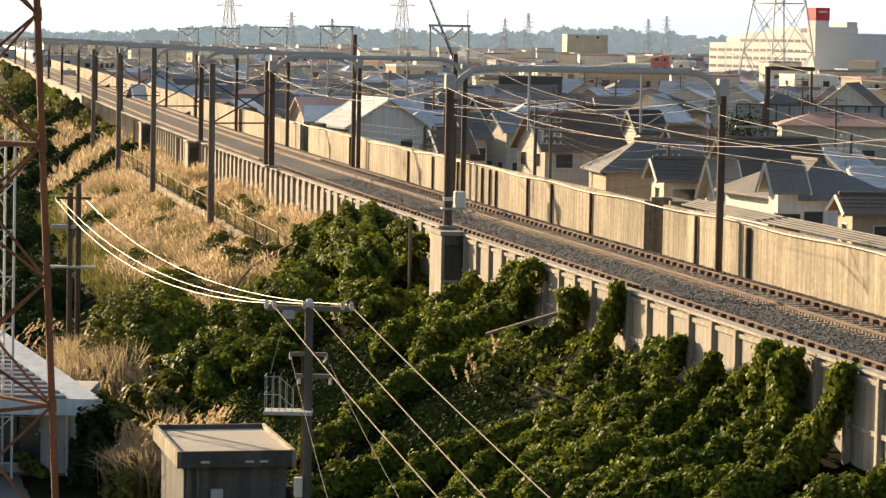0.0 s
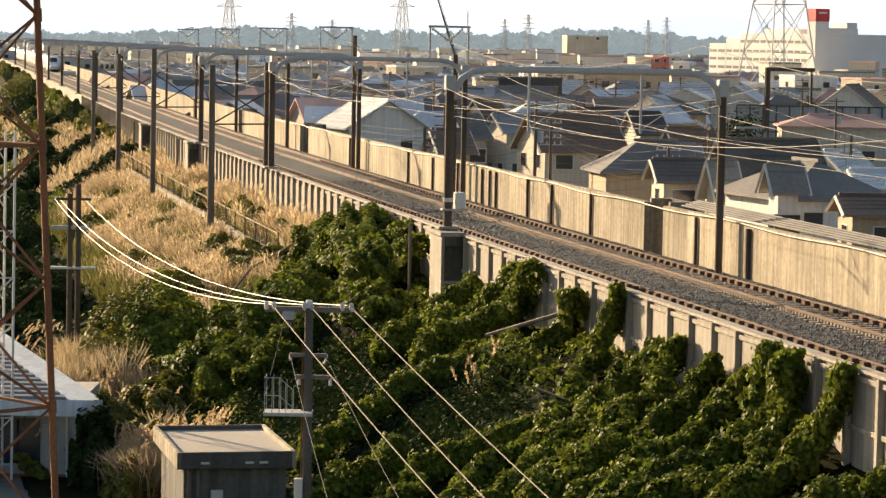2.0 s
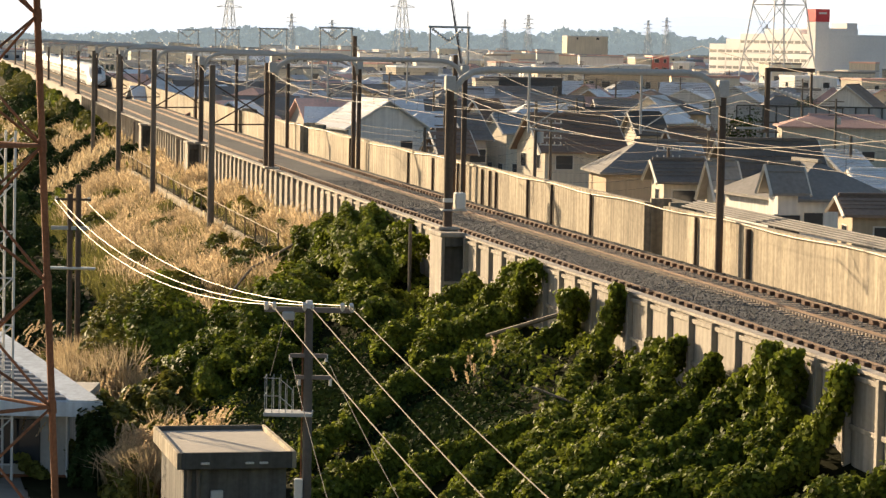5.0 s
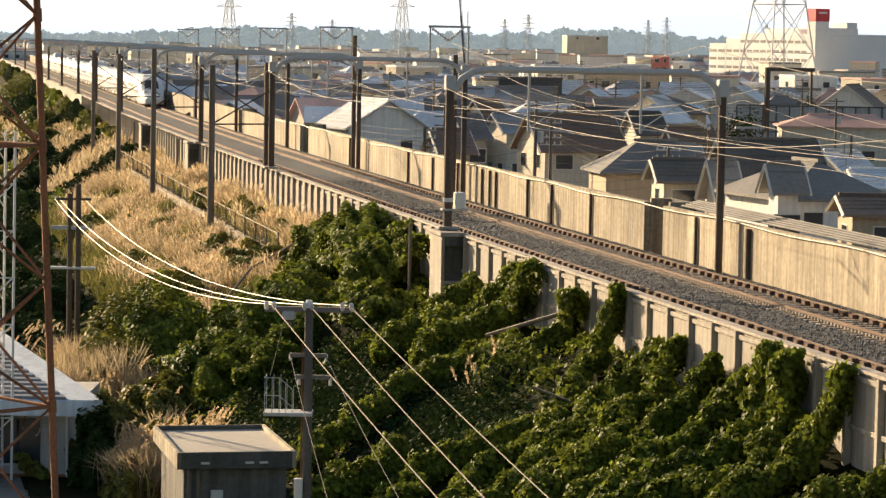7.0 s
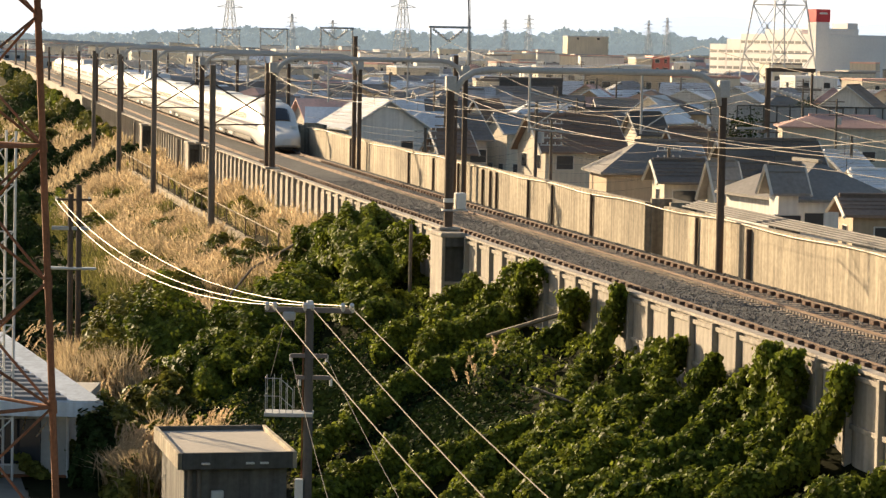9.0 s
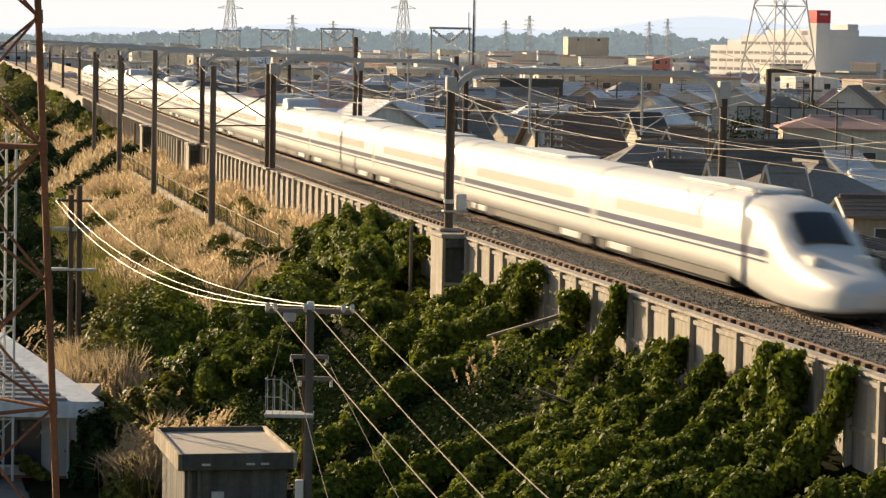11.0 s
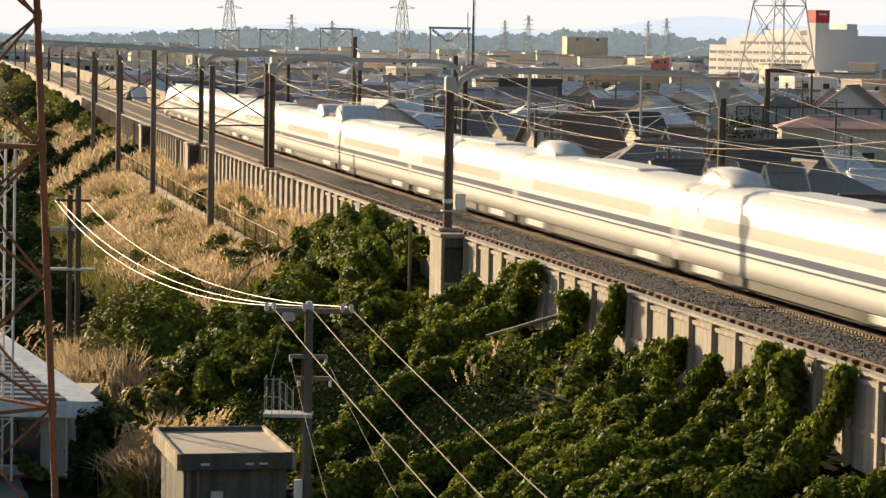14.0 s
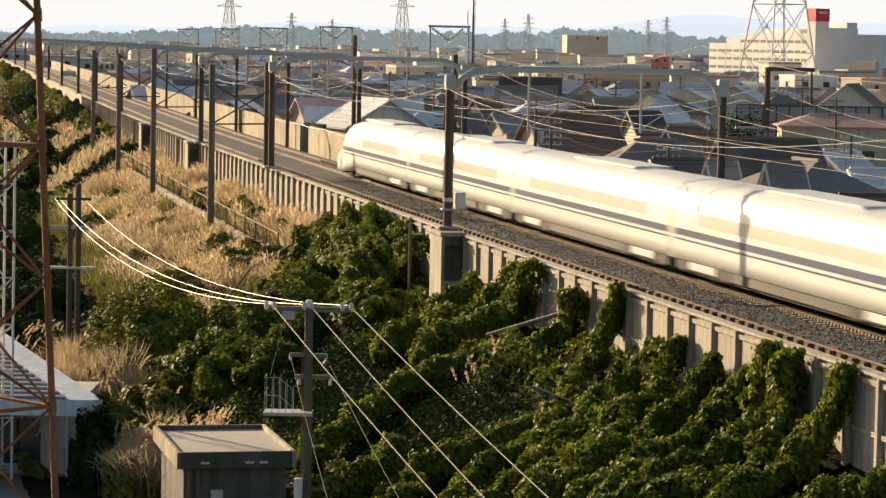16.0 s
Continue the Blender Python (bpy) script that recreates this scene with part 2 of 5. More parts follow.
def portal(s):
    p = empty("catenary_portal", at_track(s, 0), "brown-post catenary portal with a grey tubular beam", "portal", "catenary portals")
    a, b = 21.1, 31.55
    part("post", rod((a, 0, 1.45), (a, 0, 7.0), 0.17, 12), M_POST, p)
    part("post", rod((b, 0, -0.2), (b, 0, 7.0), 0.15, 12), M_POST, p)
    pts = [(a + 0.15, 0, 6.15), (a + 0.22, 0, 6.6), (a + 0.45, 0, 6.95), (a + 0.85, 0, 7.2), (a + 1.4, 0, 7.3)]
    pts += [(b - 1.4, 0, 7.3), (b - 0.85, 0, 7.2), (b - 0.45, 0, 6.95), (b - 0.22, 0, 6.6), (b - 0.1, 0, 6.1)]
    part("beam", tube(pts, 0.125, 10), M_STEEL, p, "grey galvanised tubular beam", True)
    part("cap", box(a - 0.19, a + 0.19, -0.19, 0.19, 6.5, 7.05, 0.03), M_STEEL, p)
    part("cap", box(b - 0.2, b + 0.2, -0.2, 0.2, 6.4, 7.05, 0.03), M_STEEL, p)
    part("insulator", beads((b - 1.1, 0, 5.5), (b - 0.45, 0, 5.2), 5, 0.09), M_INSUL, p, "white ribbed insulator")
    part("base", box(a - 0.4, a + 0.4, -0.4, 0.4, 1.38, 1.5, 0.03), M_PANEL, p)
    for c in (25.58, 29.88):
        part("hanger", rod((c - 1.5, 0, 7.2), (c - 1.5, 0, 5.0), 0.05), M_STEEL, p)
        bm = bmesh.new()
        add_rod(bm, (c - 1.5, 0, 5.15), (c + 0.2, 0, 5.0), 0.03)
        add_rod(bm, (c - 1.5, 0, 6.5), (c + 0.1, 0, 6.1), 0.03)
        add_rod(bm, (c - 1.4, 0, 5.2), (c + 0.05, 0, 6.15), 0.025)
        part("cantilever", bm, M_STEEL, p)
    return p


for s_ in PORTALS:
    p_ = portal(s_)
    if s_ == 146.5:
        part("post", rod((21.1, 1.9, 1.45), (21.1, 1.9, 7.0), 0.17, 12), M_POST, p_)
        part("post", rod((31.4, 1.9, -0.2), (31.4, 1.9, 7.6), 0.14, 12), M_POST, p_)
    if s_ == 181.0:
        part("post", rod((31.4, 1.2, -0.2), (31.4, 1.2, 8.6), 0.15, 12), M_POST, p_)

# ---- the train: sixteen cars ----
NOSE_AT_9, SPEED = 203.2, 62.2
CAR, ENDCAR = 25.0, 27.35


def car_section(w, zt, z0, sh=0.75):
    """Half outline from skirt to roof crown."""
    k = zt - z0
    return [(w * 1.0, z0), (w * 1.0, z0 + 0.15 * k), (w, z0 + 0.35 * k), (w * 0.99, z0 + 0.52 * k), (w * 0.965, z0 + 0.68 * k),
            (w * 0.89, z0 + 0.83 * k), (w * 0.72, z0 + 0.935 * k), (w * 0.42, z0 + 0.985 * k), (0, zt)]


def loft(sections):
    bm = bmesh.new()
    rings = []
    for y, half in sections:
        full = half + [(-x, z) for x, z in half[-2::-1]]
        rings.append([bm.verts.new((x, y, z)) for x, z in full])
    n = len(rings[0])
    for a, b in zip(rings, rings[1:]):
        for k in range(n):
            bm.faces.new((a[k], a[(k + 1) % n], b[(k + 1) % n], b[k]))
    for rg in (rings[0], rings[-1]):
        bm.faces.new([bm.verts.new(v.co) for v in rg])
    bmesh.ops.recalc_face_normals(bm, faces=bm.faces)
    return bm


ME_TWIN = mesh_of("window", box(-0.004, 0.004, -0.3, 0.3, -0.22, 0.22, 0.003), M_TWIN)
ME_BAY = mesh_of("bogie_bay", box(-0.03, 0.03, -0.6, 0.6, -0.2, 0.19, 0.02), M_UNDER)
ME_COVER = mesh_of("bogie_cover", box(-0.03, 0.03, -1.5, 1.5, -0.13, 0.13, 0.02), M_WHITE)


def bogie(parent, y):
    bm = bmesh.new()
    for dy in (-1.25, 1.25):
        for x in (-0.72, 0.72):
            add_rod(bm, (x - 0.07, y + dy, 0.43), (x + 0.07, y + dy, 0.43), 0.43, 14)
    add_box(bm, -1.0, 1.0, y - 1.7, y + 1.7, 0.4, 0.62)
    part("bogie", bm, M_UNDER, parent)


def rail_car(kind, joint=False, pant=0):
    """Local y points away from the camera along the track; the middle of the car is at 0. kind: -1 leading, 1 trailing end car, 0 between."""
    ln = ENDCAR if kind else CAR
    car = empty("train_car", None, "glossy white high-speed train car with a blue waist stripe", "train car", "cars of the train")
    h = ln / 2 - 0.2
    W, Z = 1.58, 3.55
    if kind == 0:
        part("body", loft([(-h, car_section(W, Z, 0.78)), (h, car_section(W, Z, 0.78))]), M_WHITE, car, "", True)
        y0, y1 = -h, h
    else:
        secs = []
        # long duck-bill nose
        prof = [(0.0, 0.35, 0.98, 0.5), (0.25, 0.8, 1.18, 0.4), (0.8, 1.12, 1.36, 0.3), (1.8, 1.36, 1.56, 0.25), (3.2, 1.52, 1.82, 0.25), (4.2, 1.58, 2.15, 0.25), (5.0, 1.62, 2.65, 0.28), (5.8, 1.65, 3.12, 0.34), (7.2, 1.67, 3.46, 0.5), (9.8, 1.68, 3.6, 0.78)]
        for d, w, zt, z0 in prof:
            secs.append((kind * (h - d), car_section(w * W / 1.68, zt - 0.05 * w / 1.68, z0, 0.75 if d > 5 else 0.72)))
        secs.append((-kind * h, car_section(W, Z, 0.78)))
        part("body", loft(secs), M_WHITE, car, "", True)
        bm = loft([(kind * (h - 4.3), car_section(0.85, 2.26, 1.95)), (kind * (h - 5.0), car_section(0.88, 2.70, 2.2)), (kind * (h - 5.75), car_section(0.8, 3.10, 2.7))])
        part("windscreen", bm, M_GLASS, car, "dark cab windscreen", True)
        for x in (-0.85, 0.85):
            part("headlight", box(x - 0.2, x + 0.2, min(kind * (h - 2.6), kind * (h - 3.8)), max(kind * (h - 2.6), kind * (h - 3.8)), 1.5, 1.86, 0.06), M_INSUL, car, "clear glazed headlight")
        part("snow_plough", loft([(kind * (h - d), [(w, 0.14), (w, 0.3), (w * 0.9, 0.42), (0, 0.5)]) for d, w in ((0.7, 0.5), (1.3, 0.95), (3.4, 1.25))]), M_UNDER, car, "dark plough under the nose")
        y0, y1 = (-h, h - 9.5) if kind > 0 else (-h + 9.5, h)
    ya, yb_ = y0 - (4.0 if kind < 0 else 0.0), y1 + (4.0 if kind > 0 else 0.0)
    for sx in (-1, 1):
        xx = sx * (W + 0.004)
        part("stripe", box(xx - 0.012, xx + 0.012, ya + 0.2 if kind < 1 else ya, yb_ - 0.2, 1.62, 1.86, 0.004), M_BLUE, car, "dark blue waist stripe")
        part("stripe", box(xx - 0.014, xx + 0.014, ya + 0.2 if kind < 1 else ya, yb_ - 0.2, 1.45, 1.52, 0.004), M_BLUE, car, "thin blue line")
        part("skirt", box(sx * 1.46 - 0.05, sx * 1.46 + 0.05, y0 + 0.3, y1 - 0.3, 0.42, 0.8, 0.02), M_SKIRT, car, "grey skirt panel")
        n = int((y1 - y0 - 5.0) // 1.04)
        for i in range(n):
            share("window", ME_TWIN, car, Matrix.Translation((sx * (W - 0.012), y0 + 3.0 + (i + 0.5) * 1.04, 2.28)) @ Matrix.Rotation(sx * -0.03, 4, "Y"))
        for by in (-8.75, 8.75):
            if kind == 0 or by * kind < 0:
                yb = by + (0 if kind == 0 else -kind * 1.175)
                share("bogie_bay", ME_BAY, car, Matrix.Translation((sx * 1.5, yb + 2.4, 0.6)))
                share("bogie_bay", ME_BAY, car, Matrix.Translation((sx * 1.5, yb - 2.4, 0.6)))
                share("bogie_cover", ME_COVER, car, Matrix.Translation((sx * 1.54, yb, 0.62)))
    part("underframe", box(-1.35, 1.35, y0 + 0.4, y1 - 0.4, 0.3, 0.6, 0.02), M_UNDER, car)
    for by in (-8.75, 8.75):
        bogie(car, by - kind * 1.175)
    part("gangway", loft([(yy, car_section(1.555, 3.52, 0.76)) for yy in ((h - 0.05, h + 0.2) if kind < 1 else (-h - 0.2, -h + 0.05))]), M_WHITE, car, "pale gangway cover")
    if kind == 0:
        part("gangway", loft([(yy, car_section(1.555, 3.52, 0.76)) for yy in (-h - 0.2, -h + 0.05)]), M_WHITE, car, "pale gangway cover")
    bm = bmesh.new()
    add_box(bm, -0.75, 0.75, -4.5, 4.5, 3.5, 3.62, 0.03)
    part("roof_unit", bm, M_WHITE, car)
    if joint:
        part("cable_cover", loft([(yy, [(0.75, 3.45), (0.75, 3.6), (0.7, zz - 0.25), (0.55, zz - 0.08), (0.3, zz), (0.0, zz)]) for yy, zz in ((9.0, 3.7), (9.8, 4.05), (11.8, 4.1), (12.4, 3.75))]), M_WHITE, car, "white roof cable cover", True)
        part("cable_boot", rod((0, 12.2, 3.6), (0, 12.2, 4.2), 0.12, 8), M_UNDER, car)
    if pant:
        # two humped shields over the insulators, the arm folded between them
        for yc, hl, zt in ((pant * 11.0, 1.3, 4.3), (pant * 2.9, 1.5, 4.15)):
            part("pantograph_shield", loft([(yc + f * hl, [(1.2, 3.25), (1.2, 3.45), (1.15, 3.4 + (zt - 3.4) * k), (1.0, 3.45 + (zt - 3.4) * k), (0.6, 3.5 + (zt - 3.45) * k), (0.0, 3.5 + (zt - 3.45) * k)])
                                            for f, k in ((-1.0, 0.05), (-0.78, 0.42), (-0.4, 0.86), (0.0, 1.0), (0.4, 0.9), (0.78, 0.46), (1.0, 0.05))]), M_WHITE, car, "white rounded pantograph shield", True)
        part("base_frame", box(-0.8, 0.8, pant * 7.0 - 2.4, pant * 7.0 + 2.4, 3.5, 3.68, 0.03), M_UNDER, car)
        for yc in (5.4, 6.6, 8.2):
            part("insulator", beads((-0.5, pant * yc, 3.65), (0.3, pant * (yc - 0.9), 4.25), 6, 0.13), M_INSUL, car, "white ribbed roof insulator")
        bm = bmesh.new()
        add_rod(bm, (0, pant * 8.6, 3.65), (0, pant * 6.6, 4.35), 0.06)
        add_rod(bm, (0, pant * 6.6, 4.35), (0, pant * 8.0, 4.93), 0.045)
        add_rod(bm, (-0.9, pant * 8.0, 4.95), (0.9, pant * 8.0, 4.95), 0.035)
        part("pantograph", bm, M_DWIRE, car)
    return car


cars = []
off = 0.0
mid_car = rail_car(0)
mid_joint = rail_car(0, joint=True)
for i in range(16):
    kind = -1 if i == 0 else (1 if i == 15 else 0)
    ln = ENDCAR if kind else CAR
    if kind:
        ob = rail_car(kind)
    elif i in (4, 11):
        ob = rail_car(0, pant=1 if i == 4 else -1)
    elif i in (7, 8):
        ob = mid_joint if i == 7 else copy_thing(mid_joint, Matrix())
    else:
        ob = mid_car if i == 1 else copy_thing(mid_car, Matrix())
    cars.append((ob, off + ln / 2))
    off += ln


# ---- materials of plants and buildings ----
M_KUDZU = mat("kudzu_leaf", (0.10, 0.155, 0.017), 0.58, 0.4, 0.8, bump=0, col2=(0.22, 0.25, 0.035), island=0.5, trans=0.34, spec=0.14)
M_SHRUB = mat("shrub_leaf", (0.10, 0.14, 0.02), 0.55, 0.35, 0.8, bump=0, col2=(0.24, 0.22, 0.05), island=0.45, trans=0.30, spec=0.12)
M_SUSUKI = mat("dry_grass", (0.46, 0.34, 0.19), 0.8, 0.35, 0.5, bump=0, col2=(0.70, 0.58, 0.38), island=0.3, trans=0.45, spec=0.2)
M_PLUME = mat("plume", (0.60, 0.47, 0.30), 0.9, 0.2, 0.7, bump=0, island=0.25, trans=0.5, spec=0.1)
M_GREENGRASS = mat("green_grass", (0.15, 0.16, 0.04), 0.7, 0.35, 0.5, bump=0, col2=(0.26, 0.24, 0.08), island=0.35, trans=0.4, spec=0.2)
# stems darkened in colour to give the shade under the leaves
M_STEM_SHADE = mat("stems", (0.016, 0.018, 0.007), 0.98, 0.4, 2.0, spec=0.05)
# dark green leaf; in the hollow and some shrubs it also stands for shade
M_DARKSHADE_LEAF = mat("dark_and_shade_leaf", (0.03, 0.05, 0.015), 0.8, 0.35, 0.5, bump=0, island=0.4, trans=0.15, spec=0.05)


def ground_at(s, m):
    xs = ((-40, -6.0), (9.5, -6.0), (15.0, -4.0), (18.0, -2.5), (21.62, -0.9), (60, -0.9))
    for (m0, z0), (m1, z1) in zip(xs, xs[1:]):
        if m <= m1:
            return z0 + (z1 - z0) * (m - m0) / (m1 - m0)
    return -0.9


def leaf_mesh(name, centres, normals, sizes, material, rng, long=1.25):
    """Many small folded leaves as one mesh: four corners and a raised middle line."""
    c = np.asarray(centres, dtype=np.float64)
    n = np.asarray(normals, dtype=np.float64)
    n /= np.linalg.norm(n, axis=1)[:, None] + 1e-9
    r = rng.normal(size=c.shape)
    u = np.cross(n, r)
    u /= np.linalg.norm(u, axis=1)[:, None] + 1e-9
    v = np.cross(n, u)
    k = np.asarray(sizes)[:, None] * 0.5
    vs = np.stack([c + u * k * long, c + v * k + n * k * 0.25, c - u * k * long * 0.8, c - v * k + n * k * 0.25], axis=1).reshape(-1, 3)
    count = len(c)
    base = np.arange(count)[:, None] * 4
    tris = np.concatenate([base + np.array([0, 1, 2]), base + np.array([0, 2, 3])], axis=1).reshape(-1)
    return raw_mesh(name, vs, tris, material)


def raw_mesh(name, vs, tris, material):
    me = bpy.data.meshes.new(name)
    nt = len(tris) // 3
    me.vertices.add(len(vs))
    me.vertices.foreach_set("co", vs.astype(np.float32).reshape(-1))
    me.loops.add(len(tris))
    me.loops.foreach_set("vertex_index", tris.astype(np.int32))
    me.polygons.add(nt)
    me.polygons.foreach_set("loop_start", np.arange(nt, dtype=np.int32) * 3)
    me.polygons.foreach_set("loop_total", np.full(nt, 3, dtype=np.int32))
    me.update(calc_edges=True)
    me.materials.append(material)
    return new(name, me)


def blade_mesh(name, roots, heights, widths, lean, material, rng):
    """Bent grass blades: root, middle and tip."""
    p = np.asarray(roots, dtype=np.float64)
    k = len(p)
    a = rng.uniform(0, 2 * np.pi, k)
    side = np.stack([np.cos(a), np.sin(a), np.zeros(k)], 1) * np.asarray(widths)[:, None] * 0.5
    d = rng.normal(size=(k, 2)) * lean
    h = np.asarray(heights)[:, None]
    mid = p + np.concatenate([d * 0.35 * h, h * 0.6], 1)
    tip = p + np.concatenate([d * h, h * (1 - 0.25 * np.minimum(1, np.linalg.norm(d, axis=1)))[:, None]], 1)
    vs = np.stack([p - side * 0.6, p + side * 0.6, mid + side, mid - side, tip], 1).reshape(-1, 3)
    b = np.arange(k)[:, None] * 5
    tris = np.concatenate([b + np.array([0, 1, 2]), b + np.array([0, 2, 3]), b + np.array([3, 2, 4])], 1).reshape(-1)
    return raw_mesh(name, vs, tris, material)


def T_arr(s, m, z):
    u = np.clip(s - 95.0, 0, 190.0)
    mm = m + 7e-5 * u * u + np.clip(s - 285.0, 0, None) * 0.029
    return np.stack([-SA * s + CA * mm, CA * s + SA * mm, z], 1)


def G_arr(m):
    return np.interp(m, [-40, 9.5, 15.0, 18.0, 21.62], [-6.0, -6.0, -4.0, -2.5, -0.9])


def lumps(s, m, seed, scale):
    """Smooth cheap noise from a few sines."""
    g = np.random.RandomState(seed)
    out = np.zeros_like(s)
    for i in range(7):
        a, f = g.uniform(0, 6.28), g.uniform(0.6, 1.7) / scale
        out += np.sin((s * np.cos(a) + m * np.sin(a)) * f * 2 * np.pi / 2 + g.uniform(0, 6.28)) / 7 ** 0.5
    return out


# ---- kudzu over the embankment ----
rng = np.random.RandomState(5)


def hollow(s, m):
    return np.exp(-((s - 92.5) / 6.5) ** 2 - ((m - 15.3) / 2.3) ** 2) + 0.8 * np.exp(-((s - 79.5) / 4.0) ** 2 - ((m - 17.0) / 1.4) ** 2)


def kudzu_height(s, m):
    base = 0.30 + 0.30 * lumps(s, m, 1, 3.6) + 0.16 * lumps(s, m, 2, 1.1) + 0.10 * lumps(s, m, 4, 0.5) - 0.7 * hollow(s, m)
    return np.maximum(base, 0.03)


N = 150000
s = 50 + (rng.rand(N) ** 1.35) * 80
m = 8.0 + (rng.rand(N) ** 0.75) * 13.4
edge = 118 + 6 * lumps(s, m, 11, 8) - np.clip(14 - m, 0, 10) * 3.5
keep = (s < edge) & (rng.rand(N) > 0.75 * np.clip(hollow(s, m), 0, 1)) & (lumps(s + 0.3 * m, m, 15, 2.2) > rng.normal(size=N) * 0.3 + 0.15 - 0.5 * np.clip((s - 88) / 12, 0, 1)) & ~((m < 11.0) & (s > 74) & (s < 86))
s, m = s[keep], m[keep]
h = kudzu_height(s, m)
e = 0.15
gs = (kudzu_height(s + e, m) - h) / e
gm = (kudzu_height(s, m + e) - h) / e
z = G_arr(m) + h - rng.rand(len(s)) ** 1.5 * 0.35
pts = T_arr(s, m, z)
nrm = np.stack([gs * SA - gm * CA, -gs * CA - gm * SA, np.ones_like(gs) * 0.9], 1) + rng.normal(size=(len(s), 3)) * 0.7
tagged(leaf_mesh("kudzu", pts, nrm, 0.09 + rng.rand(len(s)) * 0.10, M_KUDZU, rng), "dense green kudzu vines over the embankment slope", "vines", kind="stuff")

# darker leaves fill the hollow, its shade put into their colour
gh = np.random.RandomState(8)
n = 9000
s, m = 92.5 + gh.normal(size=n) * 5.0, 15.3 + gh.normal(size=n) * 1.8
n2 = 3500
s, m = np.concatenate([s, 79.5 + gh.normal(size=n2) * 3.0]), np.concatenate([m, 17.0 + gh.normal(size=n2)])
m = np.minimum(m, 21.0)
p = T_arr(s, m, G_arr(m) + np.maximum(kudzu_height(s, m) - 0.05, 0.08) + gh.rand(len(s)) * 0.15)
tagged(leaf_mesh("hollow_shade_leaves", p, np.stack([gh.normal(size=len(s)), gh.normal(size=len(s)), np.ones(len(s))], 1), gh.uniform(0.1, 0.2, len(s)), M_DARKSHADE_LEAF, gh), "leaves in the hollow of the slope, coloured dark for its shade", "weeds", kind="stuff")

# the mat of stems below the leaves, near-black: shade of the gaps is in its colour
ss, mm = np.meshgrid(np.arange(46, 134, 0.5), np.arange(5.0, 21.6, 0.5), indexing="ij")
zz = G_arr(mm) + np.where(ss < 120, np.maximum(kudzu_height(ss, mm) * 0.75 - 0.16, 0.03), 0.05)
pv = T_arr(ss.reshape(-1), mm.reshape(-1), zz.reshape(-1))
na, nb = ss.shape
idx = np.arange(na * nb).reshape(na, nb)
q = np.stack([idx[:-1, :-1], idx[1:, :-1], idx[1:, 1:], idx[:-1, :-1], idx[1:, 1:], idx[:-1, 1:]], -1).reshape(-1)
tagged(raw_mesh("stem_shade_mat", pv, q, M_STEM_SHADE), "tangle of stems and soil below the vines, blackened for shade", "undergrowth", kind="stuff")

# vine ropes: each climbs the parapet to its top height and trails down the slope
def rope(top, line, wide=0.5, thick=0.8):
    """line: (s, m) from the upper end to the foot; top: height of the upper end on the wall."""
    wide *= 0.72
    ln = np.array(line, dtype=float)
    zz_ = G_arr(ln[:, 1]) + 0.42
    on_wall = ln[:, 1] > 21.1
    if top is not None:
        zz_[on_wall] = np.linspace(top - 0.25, max(top - 1.7, -0.5), max(1, on_wall.sum()))[:on_wall.sum()] if on_wall.sum() > 1 else top - 0.25
    c3 = T_arr(ln[:, 0], ln[:, 1] - 0.15, zz_)
    seg = np.linalg.norm(np.diff(c3, axis=0), axis=1)
    cum = np.concatenate([[0], np.cumsum(seg)])
    k = int(1500 * cum[-1] * thick)
    d = rng.rand(k) * cum[-1]
    wob = lumps(d * 2.0, d * 0 + ln[0, 0] * 7, 21, 2.0)
    c = np.stack([np.interp(d, cum, c3[:, i]) for i in range(3)], 1)
    way = np.stack([np.interp(d + 0.4, cum, c3[:, i]) - np.interp(d - 0.4, cum, c3[:, i]) for i in range(3)], 1)
    way /= np.linalg.norm(way, axis=1)[:, None] + 1e-9
    side = np.cross(way, np.array([0.25 * -CA, 0.25 * -SA, 1.0]))
    side /= np.linalg.norm(side, axis=1)[:, None] + 1e-9
    out = np.cross(side, way)
    ang = rng.uniform(-1.9, 1.9, k)
    lump = 1 + 0.30 * lumps(d * 1.6, ang * 1.3 + ln[0, 0], 23, 1.0) + 0.18 * wob
    rad = wide * lump * (0.68 + 0.36 * rng.rand(k)) * np.minimum(1.0, 0.45 + (cum[-1] - d) / 1.5) * np.minimum(1.0, 0.55 + d / 0.8)
    drift = (0.22 * np.sin(d * 1.7 + ln[0, 0]) + 0.12 * wob)[:, None]
    n = side * np.sin(ang)[:, None] + out * np.cos(ang)[:, None]
    p = c + side * drift + n * rad[:, None] * np.array([1.0, 1.0, 1.15]) + rng.normal(size=(k, 3)) * 0.05
    near_wall = p[:, 0] * CA + p[:, 1] * SA
    s_of = -p[:, 0] * SA + p[:, 1] * CA
    lim = 21.44 + 7e-5 * np.clip(s_of - 95.0, 0, 190) ** 2
    free = (near_wall < lim) | (p[:, 2] > 1.3)
    p, n = p[free], n[free]
    return tagged(leaf_mesh("climbing_vine", p, n + rng.normal(size=p.shape) * 0.55, 0.08 + rng.rand(len(p)) * 0.09, M_KUDZU, rng),
                  "rope of green kudzu climbing the parapet and trailing down the slope", "vine", "climbing vines", "stuff")


rope(1.45, [(57.3, 21.2), (58.1, 21.2), (58.4, 20.7), (57.4, 19.3), (57.3, 18.0), (57.0, 16.5)], 0.50)
rope(1.5, [(60.4, 21.2), (60.8, 21.2), (60.2, 20.8), (58.9, 19.4), (59.6, 18.2), (59.4, 16.5)], 0.52)
rope(1.5, [(62.1, 21.2), (62.6, 21.2), (62.0, 20.9), (61.2, 19.5), (61.6, 17.8), (61.2, 16.0)], 0.55)
